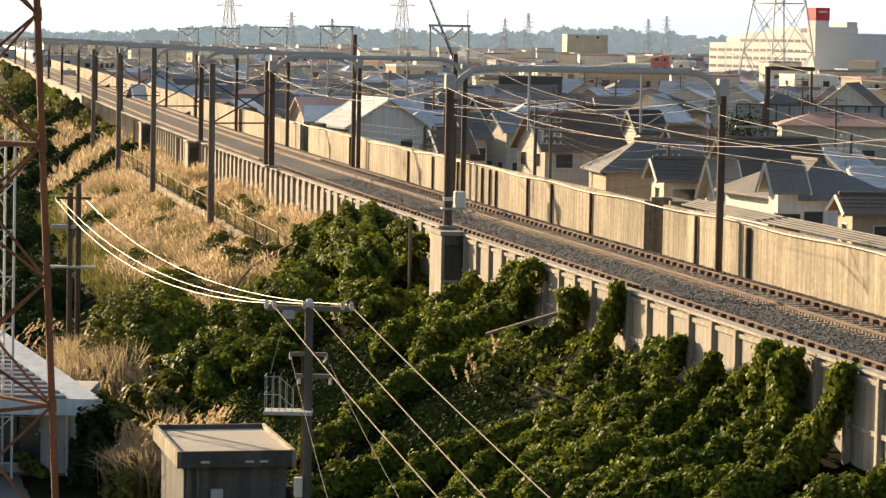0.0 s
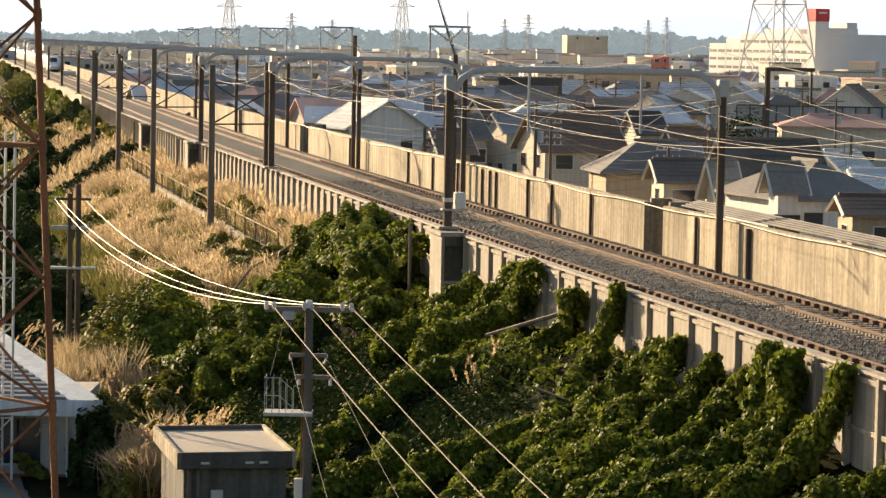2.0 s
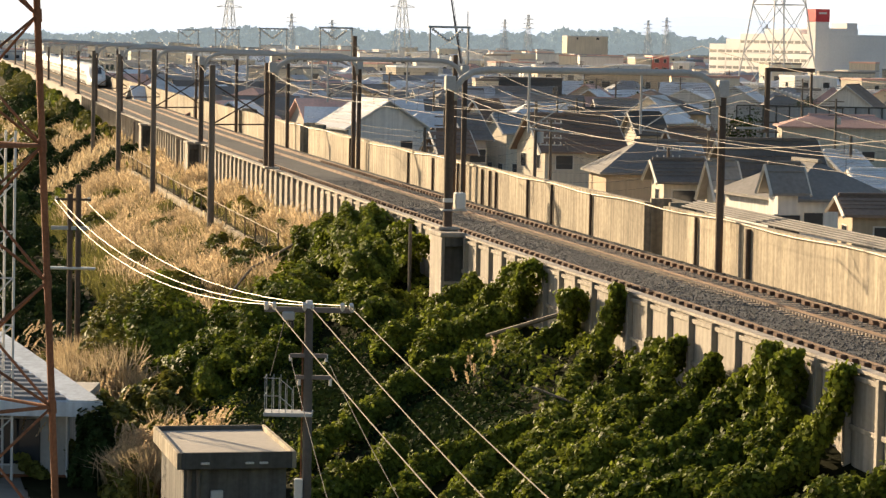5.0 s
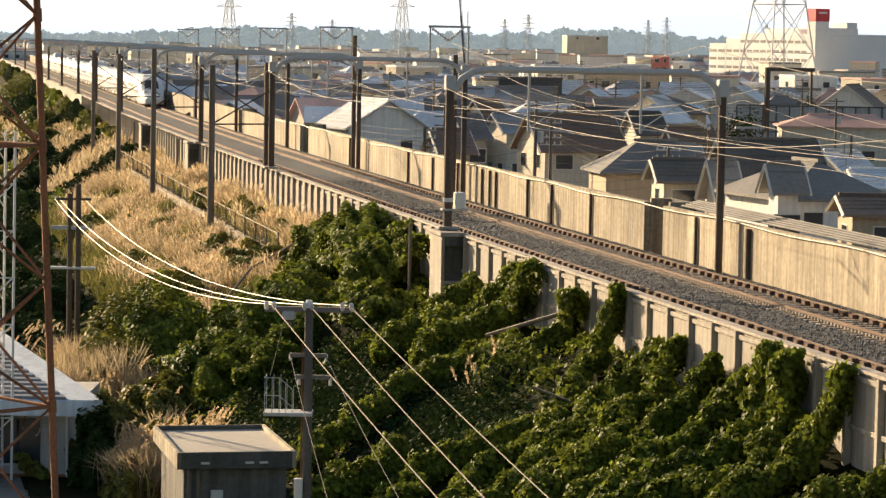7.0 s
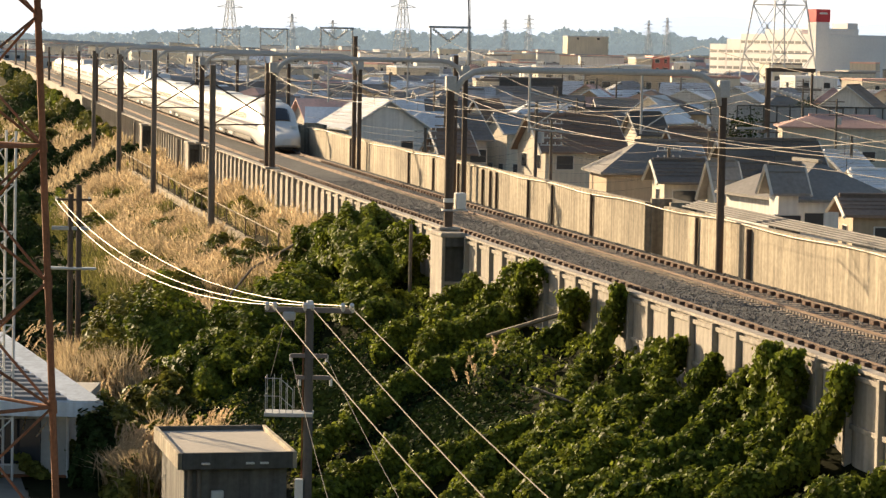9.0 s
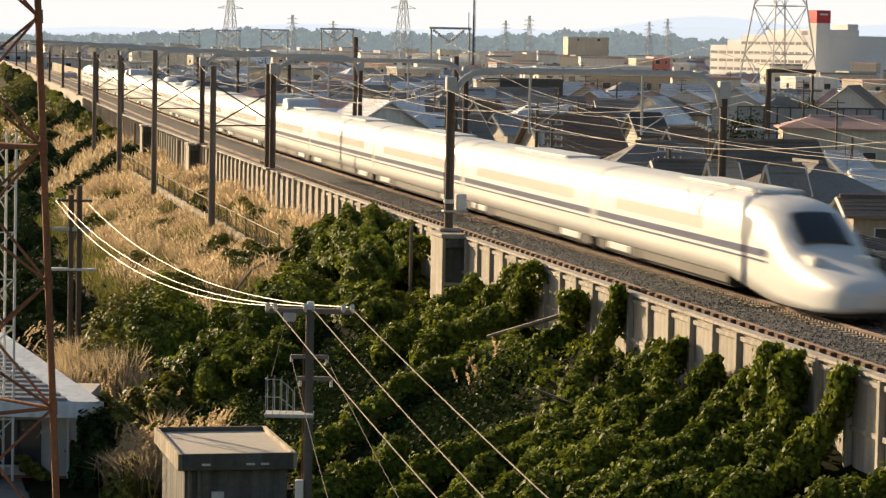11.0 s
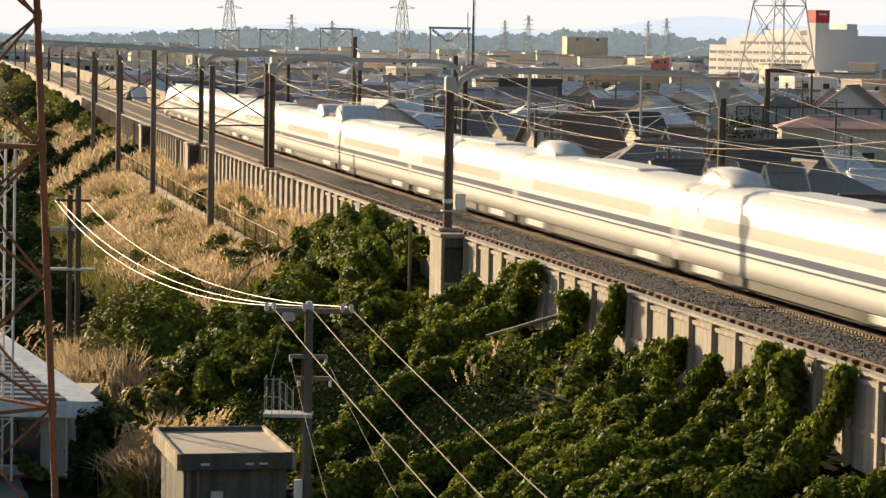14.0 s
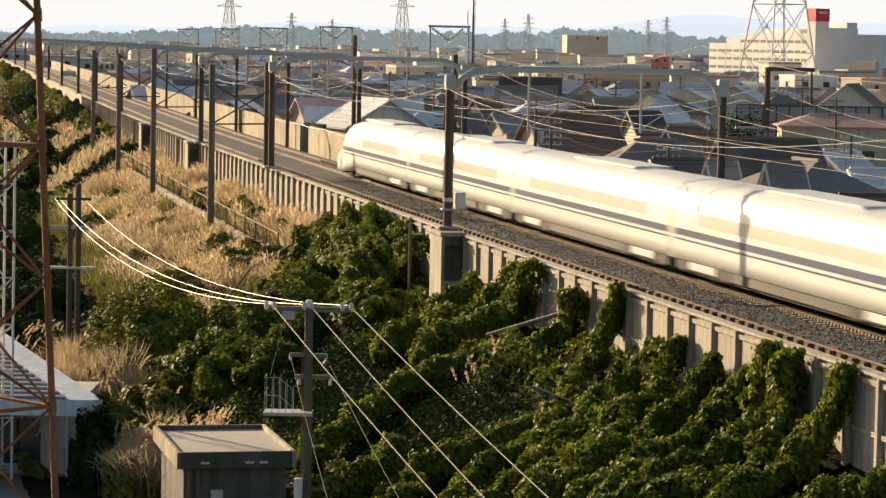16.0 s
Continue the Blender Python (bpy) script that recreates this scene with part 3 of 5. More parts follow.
rope(1.4, [(61.2, 21.2), (61.4, 21.2), (61.2, 20.9)], 0.35)
rope(0.5, [(64.1, 21.2), (65.0, 21.2), (63.6, 19.6), (63.7, 18.3), (62.7, 17.0), (62.3, 15.2)], 0.52)
rope(0.7, [(65.9, 21.2), (67.0, 21.2), (66.2, 20.4), (66.1, 19.1), (65.2, 17.6), (64.8, 15.5)], 0.58)
rope(0.7, [(69.8, 21.2), (70.6, 21.0), (68.7, 19.9), (67.1, 18.5), (66.0, 17.0), (64.6, 15.8), (63.5, 14.0)], 0.55)
rope(0.3, [(72.7, 21.2), (71.7, 20.8), (71.4, 20.1), (72.2, 19.4)], 0.55)
rope(1.62, [(75.9, 21.2), (76.7, 21.2), (76.8, 20.8), (75.4, 20.0), (71.2, 18.3), (70.2, 16.6), (68.8, 15.2), (67.5, 13.0)], 0.48)
rope(1.1, [(79.9, 21.2), (81.2, 21.2), (81.8, 20.3), (84.2, 19.3), (85.2, 17.9), (84.5, 16.3), (82.6, 14.2), (80.5, 12.8)], 0.55)
rope(1.1, [(85.7, 21.2), (87.6, 21.2), (88.3, 20.4), (88.9, 19.0), (87.6, 17.9)], 0.75)
rope(0.9, [(88.8, 21.2), (90.6, 21.0), (91.0, 19.8), (90.0, 18.6)], 0.7)
rope(0.2, [(93.9, 21.2), (93.8, 20.1), (93.0, 18.6), (91.5, 17.2)], 0.75)
rope(0.8, [(103.8, 21.2), (106.0, 20.4), (105.4, 18.5), (104.0, 16.5), (100.8, 15.4), (98.0, 13.8)], 0.7)
rope(0.8, [(107.5, 21.2), (115.0, 20.6), (117.5, 18.7), (116.0, 17.2)], 0.7)
rope(None, [(53.0, 21.2), (54.4, 20.4), (54.1, 19.2), (54.5, 17.5)], 0.6)
rope(None, [(71.6, 19.4), (69.4, 18.1), (67.9, 16.5), (66.6, 15.0), (65.8, 13.5)], 0.5)
rope(None, [(72.3, 17.9), (72.9, 16.5), (72.6, 15.0), (71.0, 13.4)], 0.5)
rope(None, [(77.0, 15.4), (76.0, 14.0), (74.5, 12.6), (73.0, 11.4)], 0.65)
rope(None, [(60.5, 18.6), (59.5, 17.0), (58.5, 15.6)], 0.45)
rope(None, [(67.6, 18.6), (66.8, 17.2), (65.6, 15.8)], 0.42)
rope(None, [(63.2, 18.8), (62.4, 17.4), (61.4, 15.8)], 0.42)


def leaf_ball(name, s0, m0, z0, rs, rm, rz, count, size, material, label, cat="bush", group="bushes", seed=0):
    g = np.random.RandomState(seed)
    d = g.normal(size=(count, 3))
    d /= np.linalg.norm(d, axis=1)[:, None]
    d[:, 2] = np.abs(d[:, 2]) * 1.0 - 0.15
    bump_ = 1 + 0.22 * lumps(d[:, 0] * 3 + seed, d[:, 1] * 3 + d[:, 2] * 2, seed + 3, 1.1)
    rad = bump_ * (0.72 + 0.28 * g.rand(count) ** 0.4)
    p = T_arr(s0 + d[:, 0] * rs * rad, m0 + d[:, 1] * rm * rad, z0 + d[:, 2] * rz * rad)
    nr = np.stack([-SA * d[:, 0] + CA * d[:, 1], CA * d[:, 0] + SA * d[:, 1], d[:, 2] + 0.3], 1) + g.normal(size=(count, 3)) * 0.4
    return tagged(leaf_mesh(name, p, nr, size * (0.7 + g.rand(count) * 0.7), material, g), label, cat, group, "stuff")


# bushes against the wall and along the foot of the slope: (s, m, z, rs, rm, rz, material 0 kudzu / 1 shrub / 2 dark)
BUSHES = [(88.0, 7.3, -6.0, 1.7, 0.8, 2.7, 2), (85.0, 8.1, -6.0, 1.5, 0.8, 1.3, 1), (92.0, 9.6, -6.0, 2.2, 1.2, 1.5, 1), (94.0, 7.0, -6.0, 2.0, 1.1, 1.5, 1),
          (106.5, 15.0, -4.0, 4.0, 2.0, 2.4, 0), (112.5, 12.0, -5.0, 4.0, 2.0, 3.4, 0),
          (113.0, 20.2, -0.6, 4.2, 1.5, 2.3, 0), (120.5, 20.0, -1.4, 3.2, 1.4, 1.9, 0), (107.5, 20.0, -0.8, 2.6, 1.5, 1.4, 0), (109.0, 17.0, -3.0, 4.0, 2.4, 2.2, 0), (101.5, 18.8, -2.0, 2.6, 1.4, 1.3, 0), (97.0, 4.6, -6.0, 2.6, 1.3, 1.9, 1), (101.0, 5.6, -6.0, 2.8, 1.4, 2.1, 1), (106.0, 6.6, -6.0, 3.0, 1.4, 1.8, 1),
          (103.0, 13.0, -4.6, 4.0, 2.0, 1.8, 0), (108.0, 9.4, -5.9, 4.0, 1.7, 2.6, 1), (117.0, 11.0, -5.3, 5.0, 2.0, 2.9, 1), (100.0, 7.0, -6.0, 4.0, 1.9, 1.8, 1),
          (92.0, 6.0, -6.0, 3.0, 1.6, 1.6, 1), (127.0, 13.8, -4.4, 4.0, 1.8, 2.0, 1), (128.0, 18.0, -2.5, 3.6, 1.6, 1.3, 1), (138.0, 17.5, -2.7, 3.0, 1.2, 1.1, 1),
          (176.0, 14.0, -4.3, 5.0, 1.4, 1.3, 1), (160.0, 17.0, -3.0, 3.0, 1.0, 0.9, 1),
          (262.0, 15.0, -4.0, 9.0, 2.0, 2.0, 2), (300.0, 16.0, -3.6, 12.0, 2.4, 2.0, 1), (340.0, 17.0, -3.0, 14.0, 2.6, 2.4, 1), (400.0, 17.0, -3.0, 20.0, 3.0, 2.8, 2), (480.0, 17.0, -3.0, 30.0, 4.0, 3.2, 1),
          (128.0, 5.0, -6.0, 6.0, 2.4, 2.4, 2), (145.0, 9.0, -6.0, 6.0, 2.4, 2.2, 2), (160.0, 7.0, -6.0, 8.0, 3.0, 2.2, 2), (112.0, 3.5, -6.0, 4.0, 2.2, 2.2, 2), (185.0, 9.0, -6.0, 8.0, 3.0, 2.4, 2), (90.0, 1.2, -6.0, 4.0, 1.6, 2.2, 2),
          (95.0, 8.6, -6.0, 2.6, 1.5, 1.7, 1), (98.5, 10.4, -5.7, 2.6, 1.4, 1.9, 1), (91.5, 3.6, -6.0, 2.4, 1.2, 1.5, 1), (150.0, 14.2, -4.3, 3.0, 1.0, 1.0, 1), (166.0, 19.9, -1.6, 3.0, 0.9, 0.9, 1), (141.0, 15.4, -3.8, 2.6, 0.9, 0.9, 1), (190.0, 16.3, -3.3, 4.0, 1.1, 1.0, 1), (152.0, 20.4, -1.4, 2.2, 0.7, 0.9, 1), (133.0, 20.3, -1.4, 2.4, 0.8, 1.0, 1), (205.0, 13.5, -4.5, 6.0, 1.0, 1.4, 0),
          (146.0, 17.2, -2.9, 2.2, 0.8, 0.8, 1), (143.0, 20.2, -1.5, 2.0, 0.7, 1.1, 1), (128.0, 15.6, -3.8, 2.2, 0.8, 1.1, 0), (127.0, 20.4, -1.4, 1.8, 0.8, 1.1, 0), (172.0, 16.0, -3.5, 2.6, 0.8, 0.8, 1),
          (215.0, 10.5, -5.7, 12.0, 2.2, 2.2, 2), (250.0, 8.0, -6.0, 16.0, 4.0, 2.6, 1), (300.0, 6.0, -6.0, 20.0, 4.0, 3.0, 2), (360.0, 6.0, -6.0, 24.0, 6.0, 4.0, 1),
          (262.0, 20.6, -1.4, 8.0, 0.8, 1.3, 1), (290.0, 20.2, -1.4, 11.0, 1.0, 2.0, 1), (318.0, 20.2, -1.4, 12.0, 1.0, 2.3, 2), (345.0, 20.1, -1.4, 13.0, 1.1, 2.0, 1), (375.0, 20.0, -1.4, 14.0, 1.2, 2.5, 0),
          (410.0, 20.0, -1.4, 18.0, 1.2, 2.3, 1), (450.0, 20.0, -1.4, 20.0, 1.3, 2.6, 2), (495.0, 20.0, -1.4, 24.0, 1.4, 2.4, 1), (550.0, 20.0, -1.4, 30.0, 1.5, 2.6, 1), (620.0, 20.0, -1.4, 40.0, 1.6, 2.8, 2), (720.0, 20.0, -1.4, 60.0, 1.8, 2.8, 1)]
for i, (s0, m0, z0, rs, rm, rz, k) in enumerate(BUSHES):
    far_ = s0 > 200
    cnt = int(min(9000, 700 * (rs * rm + rs * rz + rm * rz) ** 1.0 * (0.35 if far_ else 1.0)))
    # material 2: dark green with shade mixed into the leaf colour
    leaf_ball("bush", s0, m0, z0, rs, rm, rz, cnt, 0.34 if far_ else 0.17, (M_KUDZU, M_SHRUB, M_DARKSHADE_LEAF)[k],
              ("kudzu-covered green bush on the slope", "yellow-green leafy shrub on the slope", "dark green shrub, shade put into its leaf colour")[k], seed=i + 20)


# clipped hedge strips that run down the far slope, and green cover between them
for i, (s0, s1) in enumerate(((262.0, 236.0), (226.0, 204.0), (330.0, 296.0))):
    for j in range(16):
        f = j / 15
        m0 = 20.0 - 9.0 * f
        leaf_ball("hedge", s0 + (s1 - s0) * f, m0, ground_at(0, m0) - 0.2, 2.4, 1.0, 1.6, 1100, 0.24, M_DARKSHADE_LEAF, "dark green clipped hedge down the slope", "hedge", "slope hedges", 500 + 20 * i + j)
gg = np.random.RandomState(61)
n = 26000
s, m = gg.uniform(200, 460, n), gg.uniform(9.0, 21.0, n)
p = T_arr(s, m, G_arr(m) + 0.15 + 0.5 * np.clip(lumps(s, m, 62, 9.0), 0, 2) * gg.rand(n))
k = lumps(s, m, 63, 14.0) > -0.25
tagged(leaf_mesh("slope_weeds", p[k], np.stack([gg.normal(size=n), gg.normal(size=n), np.ones(n)], 1)[k], gg.uniform(0.25, 0.55, n)[k], M_SHRUB, gg), "yellow-green weeds on the distant slope", "weeds", kind="stuff")
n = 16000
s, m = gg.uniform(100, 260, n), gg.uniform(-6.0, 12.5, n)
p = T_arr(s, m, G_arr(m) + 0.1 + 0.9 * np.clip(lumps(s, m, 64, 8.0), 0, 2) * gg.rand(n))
tagged(leaf_mesh("low_scrub", p, np.stack([gg.normal(size=n), gg.normal(size=n), np.ones(n)], 1), gg.uniform(0.2, 0.45, n), M_DARKSHADE_LEAF, gg), "dark low scrub at the foot of the slope", "scrub", kind="stuff")

# ---- dry susuki grass beyond the vines ----
def grass(name, s_a, m_a, hgt, wid, lean, material, label, seed):
    g = np.random.RandomState(seed)
    p = T_arr(s_a, m_a, G_arr(m_a) - 0.05)
    return tagged(blade_mesh(name, p, hgt, wid, lean, material, g), label, "grass", kind="stuff")


def clumped(count, s0, s1, m0, m1, seed, clumps, spread):
    g = np.random.RandomState(seed)
    cs, cm = g.uniform(s0, s1, clumps), g.uniform(m0, m1, clumps)
    ch = g.uniform(0.6, 1.25, clumps)
    i = g.randint(0, clumps, count)
    return cs[i] + g.normal(size=count) * spread * 1.6, np.minimum(cm[i] + g.normal(size=count) * spread, 21.3), ch[i]


s, m, ch = clumped(64000, 116, 215, 13.4, 20.8, 31, 480, 0.5)
k = (s > 119 - np.clip(m - 15, 0, 10) * 0.6) & ~((m > 18.2) & (m < 19.5)) & (lumps(s, m * 2.0, 71, 5.0) > -0.12)
s, m, ch = s[k], m[k], ch[k]
g_ = np.random.RandomState(32)
grass("susuki_grass", s, m, ch * g_.uniform(0.6, 1.4, len(s)), g_.uniform(0.03, 0.06, len(s)), 0.55, M_SUSUKI, "tall golden dry pampas grass on the slope", 33)
s, m, ch = clumped(9000, 210, 420, 14.0, 20.5, 34, 220, 0.9)
grass("susuki_grass", s, m, ch * 1.0, np.full(len(s), 0.14), 0.4, M_SUSUKI, "pale dry grass along the distant embankment", 35)
s, m, ch = clumped(42000, 84, 205, 4.0, 19.5, 36, 420, 0.7)
k = (s > 120) & (m > 11.5) & ~((m > 18.3) & (m < 19.4))
s, m, ch = s[k], m[k], ch[k]
grass("green_grass", s, m, ch * 0.95, np.full(len(s), 0.05), 0.4, M_GREENGRASS, "green and yellowing weeds on the slope", 37)
s, m, ch = clumped(4200, 88, 118, 2.5, 10.5, 38, 24, 0.4)
k = ~((m < 11.5) & (m > 5.0) & (s > 73) & (s < 87.5)) & ~((m < 11.0) & (s < 92) & (m > 9.5))
grass("susuki_grass", s[k], m[k], ch[k] * 1.5, np.full(k.sum(), 0.045), 0.35, M_SUSUKI, "clumps of dry pampas grass beside the hut", 39)


s, m, ch = clumped(44000, 118, 212, 13.4, 20.8, 31, 480, 0.5)
k = (s > 120) & ~((m > 18.1) & (m < 19.6)) & (lumps(s, m * 2.0, 71, 5.0) > -0.1)
p = T_arr(s[k], m[k], G_arr(m[k]) + ch[k] * g_.uniform(0.4, 1.0, k.sum()))
tagged(blade_mesh("susuki_heads", p, g_.uniform(0.2, 0.45, k.sum()), g_.uniform(0.04, 0.08, k.sum()), 0.8, M_PLUME, g_),
       "pale feathery seed heads over the dry grass", "grass", kind="stuff")


s, m, ch = clumped(3600, 103, 115, 7.0, 10.8, 41, 14, 0.4)
grass("susuki_grass", s, m, ch * 2.2, np.full(len(s), 0.05), 0.3, M_SUSUKI, "pinkish dry pampas clumps at the foot of the slope", 42)
s, m, ch = clumped(5000, 84.5, 87.5, 8.0, 10.0, 43, 12, 0.3)
grass("susuki_grass", s, m, ch * 1.5, np.full(len(s), 0.04), 0.35, M_SUSUKI, "golden weeds beside the hut", 44)


def plume_mesh(name, roots, hgt, g):
    """Feathery seed heads: each a few crossed drooping slivers."""
    c, n, z = [], [], []
    for (x, y, zz_), hh in zip(roots, hgt):
        dx, dy = g.normal() * 0.12 + 0.12, g.normal() * 0.1
        for j in range(18):
            f = j / 17
            c.append((x + dx * f * 1.6 + g.normal() * 0.014, y + dy * f + g.normal() * 0.014, zz_ + hh * (0.72 + 0.28 * f) - 0.12 * f * f))
            n.append((g.normal(), g.normal(), 0.4))
            z.append(0.065 * (1.05 - 0.6 * abs(f - 0.4)))
    return leaf_mesh(name, c, n, z, M_PLUME, g, 2.4)


g_ = np.random.RandomState(50)
s, m, ch = clumped(240, 85.6, 88.5, 8.0, 11.4, 51, 40, 0.3)
p = T_arr(s, m, G_arr(m))
tagged(plume_mesh("pampas_plumes", p, g_.uniform(1.5, 2.2, len(p)), g_), "pale feathery pampas plumes behind the hut", "grass", kind="stuff")
s, m, ch = clumped(160, 88, 125, 2.5, 10.0, 52, 40, 0.6)
k = ~((m > 5.0) & (s < 87))
p = T_arr(s[k], m[k], G_arr(m[k]))
tagged(plume_mesh("pampas_plumes", p, g_.uniform(1.2, 2.2, len(p)), g_), "pale feathery pampas plumes among weeds", "grass", kind="stuff")
s, m, ch = clumped(7, 77, 82, 16.5, 18.6, 53, 4, 0.3)
p = T_arr(s, m, G_arr(m))
tagged(plume_mesh("pampas_plumes", p, g_.uniform(1.5, 2.2, len(p)), g_), "a few pale pampas plumes among the vines", "grass", kind="stuff")

# ---- things beside the railway ----
# cabinets in the wall below the portals
for s0 in (98.9, 184.5, 222.0):
    bx = empty("wall_recess_box", at_track(s0, 21.5), "concrete box bay beside the parapet, front darkened for shade", "concrete box", "box bays")
    part("side", box(-0.9, -0.78, -0.5, 1.6, -3.6, 1.2, 0.02), M_PANEL, bx)
    part("lid", box(-0.96, -0.03, -0.6, 1.7, 1.2, 1.36, 0.03), M_PANEL, bx)
    # lintel and front take the darker concrete: their shade is in the colour
    part("lintel", box(-0.78, -0.03, -0.5, -0.3, 0.85, 1.2, 0.02), M_DARKSHADE_CONC, bx)
    part("shelf", box(-0.78, -0.03, -0.56, -0.2, -0.52, -0.42, 0.01), M_PANEL, bx)
    part("front", box(-0.78, -0.03, -0.25, -0.1, -3.6, 1.2, 0.01), M_DARKSHADE_CONC, bx)
    part("pipe", rod((-1.1, 4.4, -3.2), (-1.1, 4.4, 1.35), 0.07), M_CPOLE, bx)


# outer poles with their braces
for s0, m0, zt in ((146.5, 17.9, 6.85), (181.0, 18.0, 7.5), (211.0, 18.0, 6.95), (245.0, 18.2, 7.0)):
    po = empty("feeder_pole", at_track(s0, 0), "grey concrete feeder pole on the slope, braced to the portal", "pole", "feeder poles")
    part("shaft", rod((m0, 0, ground_at(s0, m0) - 0.6), (m0, 0, zt), 0.19, 12, 0.16), M_CPOLE, po)
    for (a, b) in (((m0, 5.9), (21.1, 3.9)), ((m0, 3.7), (21.1, 5.6)), ((m0, 3.7), (21.1, 3.75))):
        part("brace", rod((a[0], 0, a[1]), (b[0], 0, b[1]), 0.04, 6), M_POST, po)

# insulator frames on top of the portals
for s0, m0 in ((146.5, 29.6), (181.0, 28.9), (216.0, 29.3), (252.0, 29.6), (292.0, 29.6)):
    fr = empty("insulator_frame", at_track(s0, 0), "steel gantry frame with hanging white insulators", "frame", "insulator frames")
    for x in (m0, m0 + 2.1):
        part("leg", rod((x, 0, 7.2), (x, 0, 9.1), 0.055, 6), M_STEEL, fr)
    part("crossbar", rod((m0 - 0.1, 0, 9.1), (m0 + 2.2, 0, 9.1), 0.06, 6), M_STEEL, fr)
    for a, b in (((m0 + 0.1, 9.0), (m0 + 1.0, 8.35)), ((m0 + 1.8, 9.0), (m0 + 1.0, 8.35))):
        part("insulator", beads((a[0], 0, a[1]), (b[0], 0, b[1]), 7, 0.1), M_INSUL, fr)
fr = empty("insulator_frame", at_track(98.0, 0), "steel side frame with hanging white insulators", "frame", "insulator frames")
part("leg", rod((32.7, 0, 5.2), (32.7, 0, 7.55), 0.11, 8), M_POST, fr)
part("leg", rod((34.4, 0, 6.2), (34.4, 0, 7.5), 0.05, 6), M_POST, fr)
part("crossbar", box(32.6, 34.5, -0.08, 0.08, 7.42, 7.56, 0.01), M_POST, fr)
part("bracket", box(31.5, 32.8, -0.07, 0.07, 5.28, 5.36, 0.01), M_STEEL, fr)
part("insulator", beads((33.0, 0, 6.75), (34.0, 0, 6.45), 6, 0.1), M_INSUL, fr)

# overhead wires from portal to portal
P_ALL = [52.0] + PORTALS
for a, b in zip(P_ALL, P_ALL[1:]):
    for c in (25.58, 29.88):
        wire(T(a, c, 6.1), T(b, c, 6.1), 0.75, 0.011, M_FEED, "sagging copper messenger wire over the track")
        wire(T(a, c, 5.0), T(b, c, 5.0), 0.0, 0.010, M_DWIRE, "taut copper contact wire over the track")
        if a < 260:
            for j in range(1, 8):
                f = j / 8
                p0 = T(a, c, 5.0).lerp(T(b, c, 5.0), f)
                part_top = 6.1 - 0.75 * 4 * f * (1 - f)
                tagged(part("dropper", rod(p0, (p0.x, p0.y, part_top), 0.008, 4), M_DWIRE), "thin dropper between the overhead wires", "wire", "droppers")
    for m0, z0, dr in ((30.7, 8.3, 1.1), (20.9, 6.6, 1.0), (32.4, 6.3, 1.2), (33.2, 6.8, 1.3)):
        wire(T(a, m0, z0), T(b, m0, z0), dr, 0.011, M_FEED if m0 < 31 else M_DWIRE, "sagging feeder wire beside the track")

M_PIPE = mat("dull_pipe", (0.17, 0.165, 0.16), 0.8, 0.3, 2.0)
# pipes along the outer top of the far parapet, and the loose cable along its face
for j in range(5):
    bm = bmesh.new()
    add_tube(bm, [T(s0, 32.55 + j * 0.16, 1.83 + 0.05 * j) for s0 in range(52, 112, 4)], 0.045, 6)
    tagged(part("pipe", bm, M_PIPE), "grey metal pipe along the outer parapet", "pipe", "parapet pipes")
pts = []
for i in range(0, 90):
    s0 = 55 + i * 2
    pts.append(T(s0, 32.04, 1.66 + 0.05 * math.sin(i * 0.9) - 0.04 * math.sin(i * 0.23)))
tagged(part("parapet_cable", tube(pts, 0.03, 5), M_WIRE), "pale cable hung along the parapet face", "cable")
for s0 in [97.7, 104.3, 120.6, 128.0, 133.0, 140.2, 141.7, 143.6, 150.0, 157.2, 165.0, 187.0]:
    tagged(part("drain_pipe", rod(T(s0, 32.02, -0.3), T(s0, 32.02, 1.6), 0.07 if s0 > 100 else 0.11, 8), M_POST), "dark vertical pipe on the parapet face", "pipe", "drain pipes")

# signal box on the near post
sb = empty("signal_box", at_track(99.8, 21.1), "white trackside signal box strapped to the post", "signal box")
part("case", box(0.25, 0.62, -0.25, 0.25, 2.15, 2.75, 0.03), M_INSUL, sb)
part("bracket", box(-0.24, 0.7, -0.2, 0.2, 2.08, 2.15, 0.01), M_STEEL, sb)
part("strap", rod((0, 0, 2.4), (0, 0, 2.55), 0.2, 12), M_INSUL, sb)

# guard blocks and sleepers along the rails
tr = empty("track_fittings", None, "rust-brown guard blocks and concrete sleepers of the tracks", "track", kind="structure")
ME_BLK = mesh_of("guard_block", box(-0.11, 0.08, -0.18, 0.18, -0.15, -0.01, 0.02), M_BLOCK)
for mr in (RAILS[1], RAILS[3]):
    s0 = 56.0
    while s0 < 190:
        share("guard_block", ME_BLK, tr, at_track(s0, mr - 0.16))
        s0 += 0.9
ME_SLP = mesh_of("sleeper", box(-1.2, 1.2, -0.12, 0.12, -0.2, -0.145, 0.012), M_SLEEPER)
for mc in (25.58, 29.885):
    s0 = 56.0
    while s0 < 140:
        share("sleeper", ME_SLP, tr, at_track(s0, mc))
        s0 += 0.6
ME_CLIP = mesh_of("rail_clip", box(-0.2, -0.05, -0.07, 0.07, -0.145, -0.06, 0.01), M_SLEEPER)
for k in range(300):
    share("rail_clip", ME_CLIP, tr, at_track(66 + k * 0.3, RAILS[2]))
# loose stones on the ballast
g_ = np.random.RandomState(70)
k = 44000
ss, ms = 55 + g_.rand(k) ** 1.4 * 110, g_.uniform(21.8, 31.8, k)
